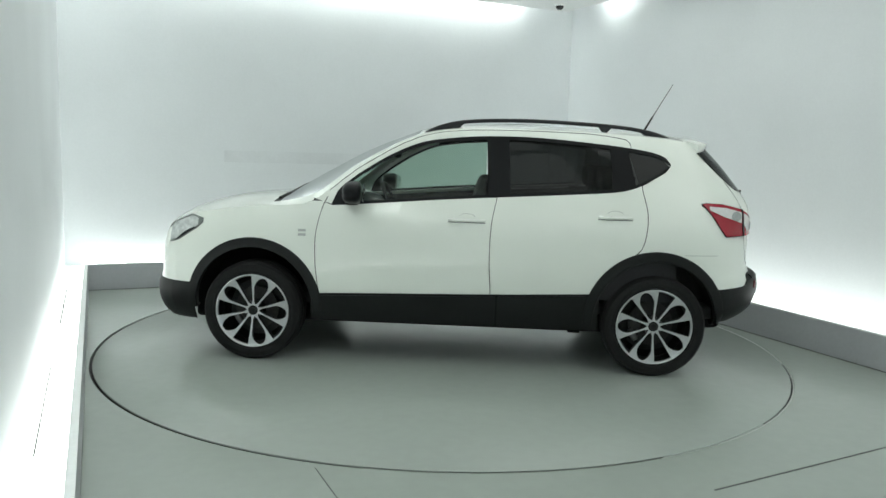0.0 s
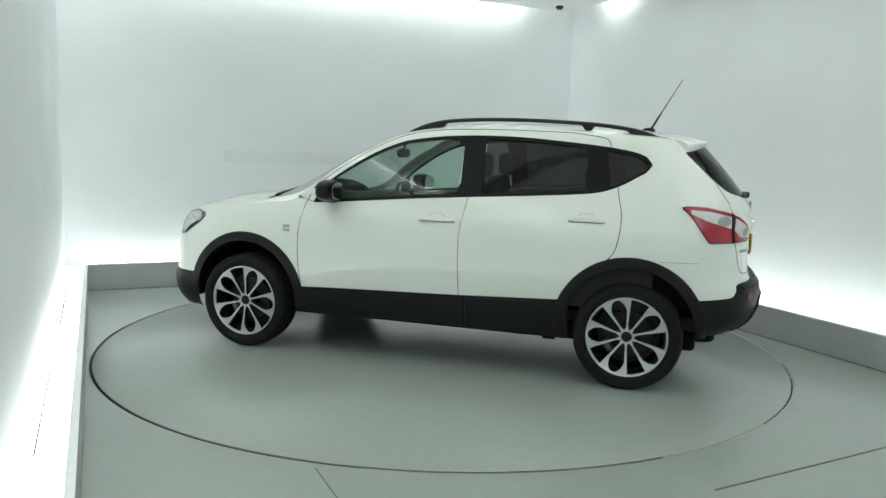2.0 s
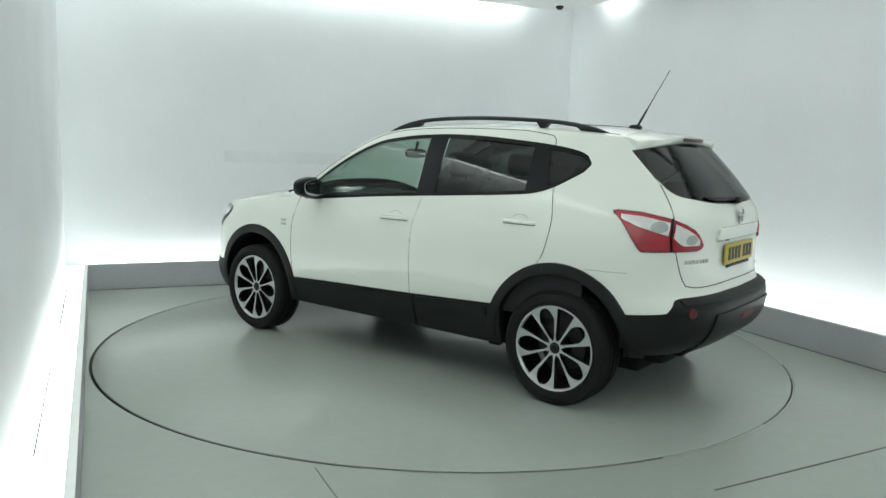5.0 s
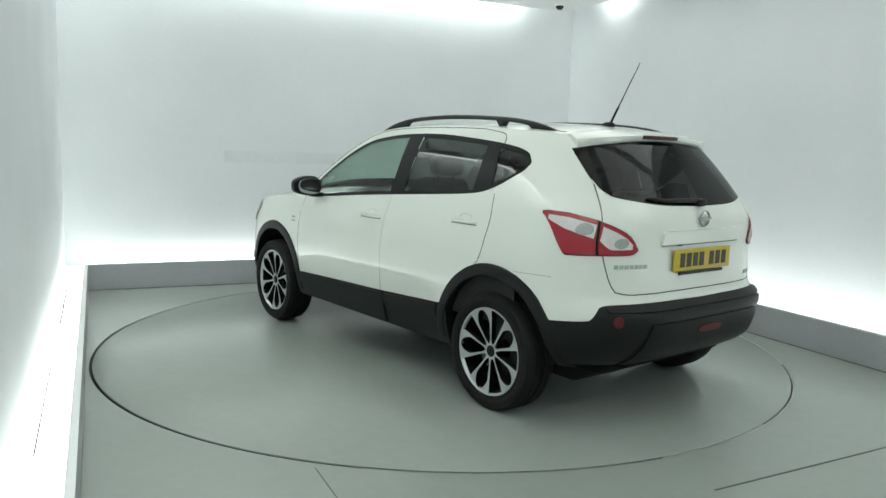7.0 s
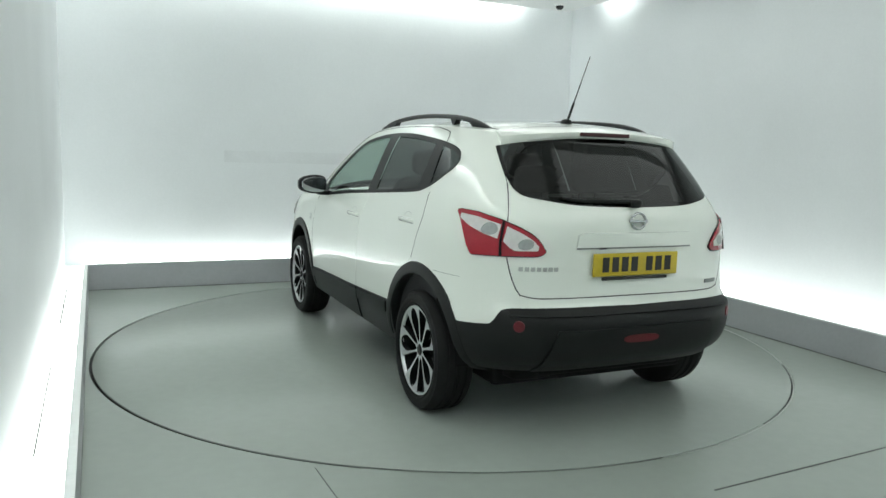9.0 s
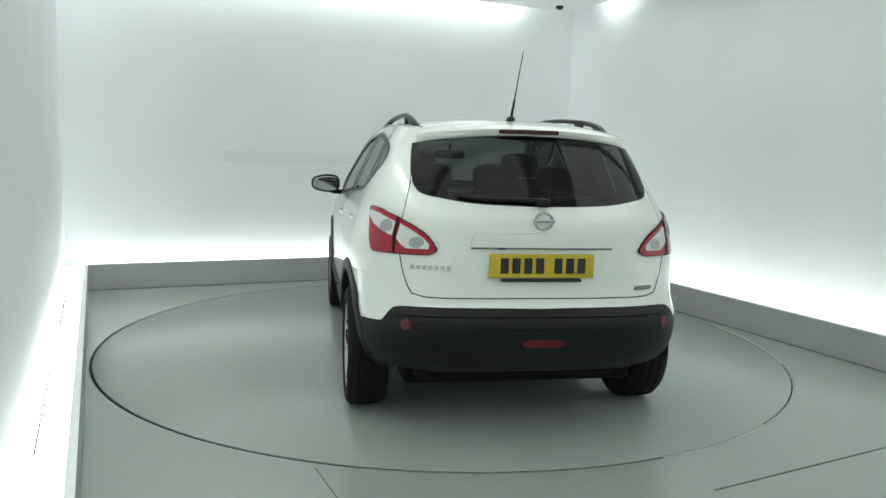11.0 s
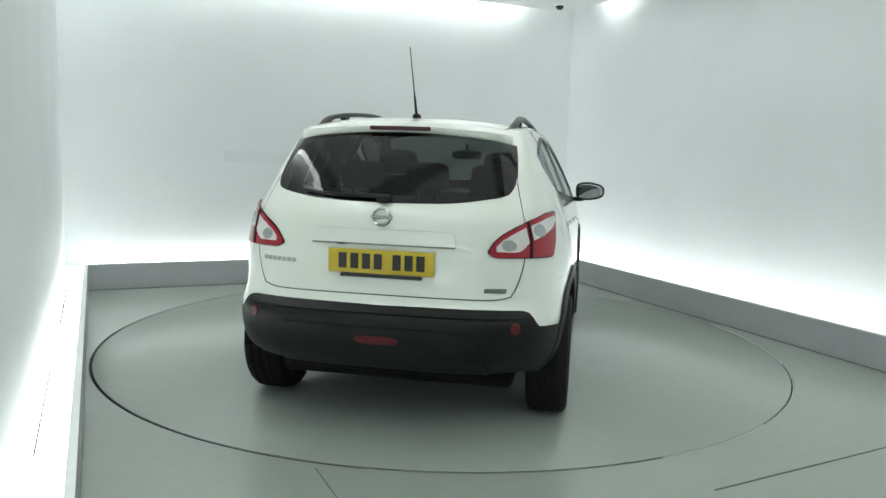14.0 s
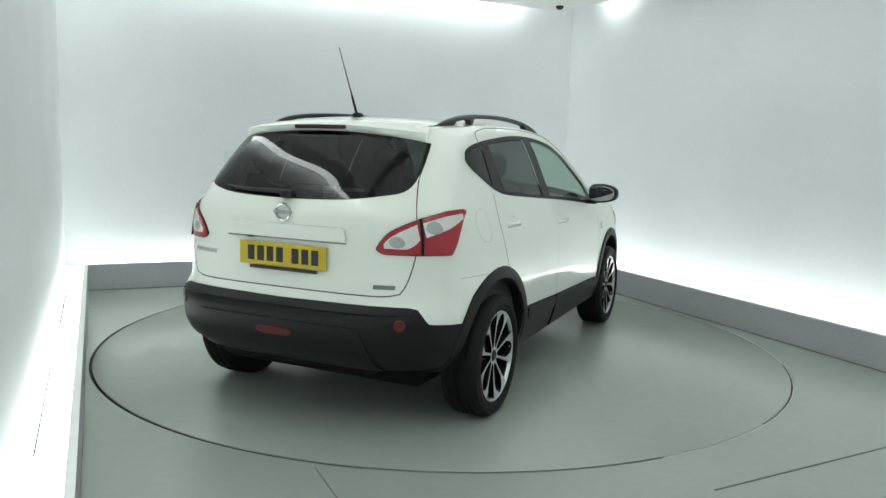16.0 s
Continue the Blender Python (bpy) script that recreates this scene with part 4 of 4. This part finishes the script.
x = 0.207
for k in range(7):
    w = 0.040
    part("plate_bar", mesh_of("plate_bar", *box(-2.0365, -2.0335, x - w, x, 0.848, 0.922, 0.001), INK, False), plate, "dark plate bar" if k == 0 else "")
    x -= 0.058 if k != 3 else 0.092
part("plate_strip", mesh_of("plate_strip", *box(-2.032, -2.020, -0.20, 0.20, 0.806, 0.821, 0.002), INK, False), plate)

# rear wiper
wiper = part("rear_wiper", mesh_of("rear_wiper", *join(tube([Vector(rear_at(a, z)) + Vector((-0.022, 0, 0)) for a, z in ((1.5, 1.192), (8, 1.196), (16, 1.198), (20, 1.199))], [0.014, 0.011, 0.008, 0.006], 8),
    tube([Vector(rear_at(a, z)) + Vector((-0.012, 0, 0.004)) for a, z in ((3, 1.185), (12, 1.187), (20, 1.191), (25, 1.197), (28, 1.203))], [0.006, 0.009, 0.010, 0.009, 0.005], 8),
    superball(-1.988, 0.0, 1.183, 0.03, 0.035, 0.022)), PLASTIC), car, "black rear wiper")


# wheels
def spoke(petal, side):
    """One slim spoke between a rounded petal opening and a straight wedge opening; bright face, black flanks."""
    rs = [0.032, 0.040, 0.046, 0.053, 0.062, 0.075, 0.095, 0.120, 0.145, 0.165, 0.182, 0.196, 0.207, 0.215, 0.222, 0.2270, 0.2300, 0.2315, 0.238]
    verts, faces, kinds = [], [], []
    for r in rs:
        tip = math.sqrt(max(0.0, min(1.0, (r - 0.044) / 0.02)))
        p = min(r * 0.309 - 0.0046, 0.0460) * tip
        if r > 0.160:
            p = 0.0460 * math.sqrt(max(0.0, 1 - ((r - 0.160) / 0.0715) ** 2.3))
        w = r * 0.238 * tip
        o = 0.074 + 0.020 * (r / 0.235) ** 1.5
        for a, h in ((math.asin(p / r), o - 0.032), (math.asin(p / r), o), (radians(36) - math.asin(w / r), o), (radians(36) - math.asin(w / r), o - 0.032)):
            q = petal + side * a
            verts.append((r * math.cos(q), h, r * math.sin(q)))
    for i in range(len(rs) - 1):
        for j in range(3):
            f = (4 * i + j, 4 * i + j + 1, 4 * i + 5 + j, 4 * i + 4 + j)
            faces.append(f if side < 0 else tuple(reversed(f)))
            kinds.append(0 if j == 1 else 1)
    me = mesh_of("spoke", verts, faces, SILVER, True, 30)
    me.materials.append(RIM_BLACK)
    me.polygons.foreach_set("material_index", kinds)
    return me


def wheel(cx, s, spin):
    top = part("wheel", mesh_of("wheel", *lathe([(0.03, -0.10), (0.16, -0.10), (0.20, -0.06), (0.222, 0.0), (0.216, 0.0), (0.19, -0.055), (0.06, -0.065), (0.05, 0.05), (0.03, 0.06)], (0, 0, 0), 40), RIM_BLACK), car, "alloy wheel with ten machined spokes round black petals")
    top.matrix_basis = Matrix.Translation((cx, (0.800 if cx > 0 else 0.788) * s, 0.329)) @ Matrix.Rotation(0 if s > 0 else math.pi, 4, "Z") @ Matrix.Rotation(radians(spin), 4, "Y")
    prof = [(0.232, -0.095), (0.255, -0.108), (0.30, -0.110), (0.326, -0.098), (0.340, -0.083)]
    for y in (-0.049, -0.008, 0.008, 0.049):
        prof += [(0.345, y - 0.0065), (0.337, y - 0.005), (0.337, y + 0.004), (0.345, y + 0.0055)]
    prof += [(0.340, 0.083), (0.326, 0.098), (0.322, 0.1025), (0.318, 0.1015), (0.30, 0.1085), (0.274, 0.107), (0.271, 0.104), (0.264, 0.104), (0.261, 0.1065), (0.252, 0.102), (0.243, 0.090)]
    prof = [(0.245 + max(0.0, r - 0.245) * 0.84 if r > 0.245 else r, y) for r, y in prof]
    part("tyre", mesh_of("tyre", *lathe(prof, (0, 0, 0), 72), RUBBER, True, 50), top, "black road tyre")
    part("rim", mesh_of("rim", *lathe([(0.230, 0.080), (0.2345, 0.0955), (0.240, 0.0985), (0.2445, 0.097), (0.2455, 0.088)], (0, 0, 0), 72), SILVER, True, 50), top, "machined silver rim")
    part("barrel", mesh_of("barrel", *lathe([(0.226, -0.09), (0.222, 0.03), (0.2315, 0.082)], (0, 0, 0), 48), RIM_BLACK), top)
    part("brake_disc", mesh_of("brake_disc", *lathe([(0.06, -0.035), (0.145, -0.035), (0.145, -0.02), (0.06, -0.02)], (0, 0, 0), 40), DARK_STEEL), top)
    a = radians((-35 if s > 0 else 215) + spin)
    v, f = superball(0.140, 0.0, 0.0, 0.022, 0.030, 0.040, 0.5, 16, 10)
    part("brake_caliper", mesh_of("brake_caliper", [(p[0] * math.cos(a) - p[2] * math.sin(a), p[1] - 0.012, p[0] * math.sin(a) + p[2] * math.cos(a)) for p in v], f, STEEL), top)
    part("hub_cap", mesh_of("hub_cap", *lathe([(0.040, 0.050), (0.037, 0.072), (0.028, 0.078), (0.0, 0.079)], (0, 0, 0), 24), RIM_BLACK), top)
    part("hub_emblem", mesh_of("hub_emblem", *lathe([(0.026, 0.078), (0.022, 0.0815), (0.017, 0.078)], (0, 0, 0), 24), DARK_STEEL), top)
    for k in range(5):
        for side in (1, -1):
            part("spoke", spoke(2 * math.pi * k / 5, side), top)
    for k in range(5):
        a = 2 * math.pi * (k + 0.25) / 5
        part("wheel_nut", mesh_of("wheel_nut", *lathe([(0.009, 0.03), (0.009, 0.056), (0, 0.058)], (0.056 * math.cos(a), 0, 0.056 * math.sin(a)), 8), STEEL), top)


wheel(1.315, 1, -39)
wheel(-1.315, 1, 0)
wheel(1.315, -1, 10)
wheel(-1.315, -1, 36)

# a painted shadow band on the back wall, and the joints of the trough diffusers
WALL_SHADE = material("shaded_wall_paint", (0.70, 0.728, 0.742), 0.6, grain=0.02, scale=50, blotch=0.05, blotch_scale=3)
room_piece("wall_shadow_band", [box(-1.18, 0.75, WB_ - 0.004, WB_ - 0.0005, 1.235, 1.355)], WALL_SHADE, "faint shadow band painted on the back wall", "wall")
room_piece("trough_joint", [box(-2.622, -2.615, -2.05, 0.2, PH - 0.012, PH - 0.008), box(-2.619, -2.607, 0.2, 1.62, PH - 0.012, PH - 0.008)], BADGE, "thin dark joint along the trough diffuser", "joint")
for u0, u1, v in ((-2.56, -2.51, 1.555), (-2.56, -2.51, -1.74)):
    room_piece("trough_cross_joint", [box(u0, u1, v - 0.004, v + 0.004, PH - 0.012, PH - 0.008)], PALE_BADGE, "short pale joint across the trough diffuser", "joint")


THETA = [(0.0, 177.05), (2.0, 163.12), (4.0, 149.25), (6.5, 132.05), (9.0, 114.65), (11.5, 96.95), (14.0, 79.5), (16.0, 65.55)]


def motions():
    rows = [(t, pose(0, 0, 0, 0, 0, a) @ pose(-0.0899, -0.0835, 0.001)) for t, a in THETA]
    walk(car, rows)
    walk(disc, [(t, pose(0, 0, 0, 0, 0, a)) for t, a in THETA])


motions()
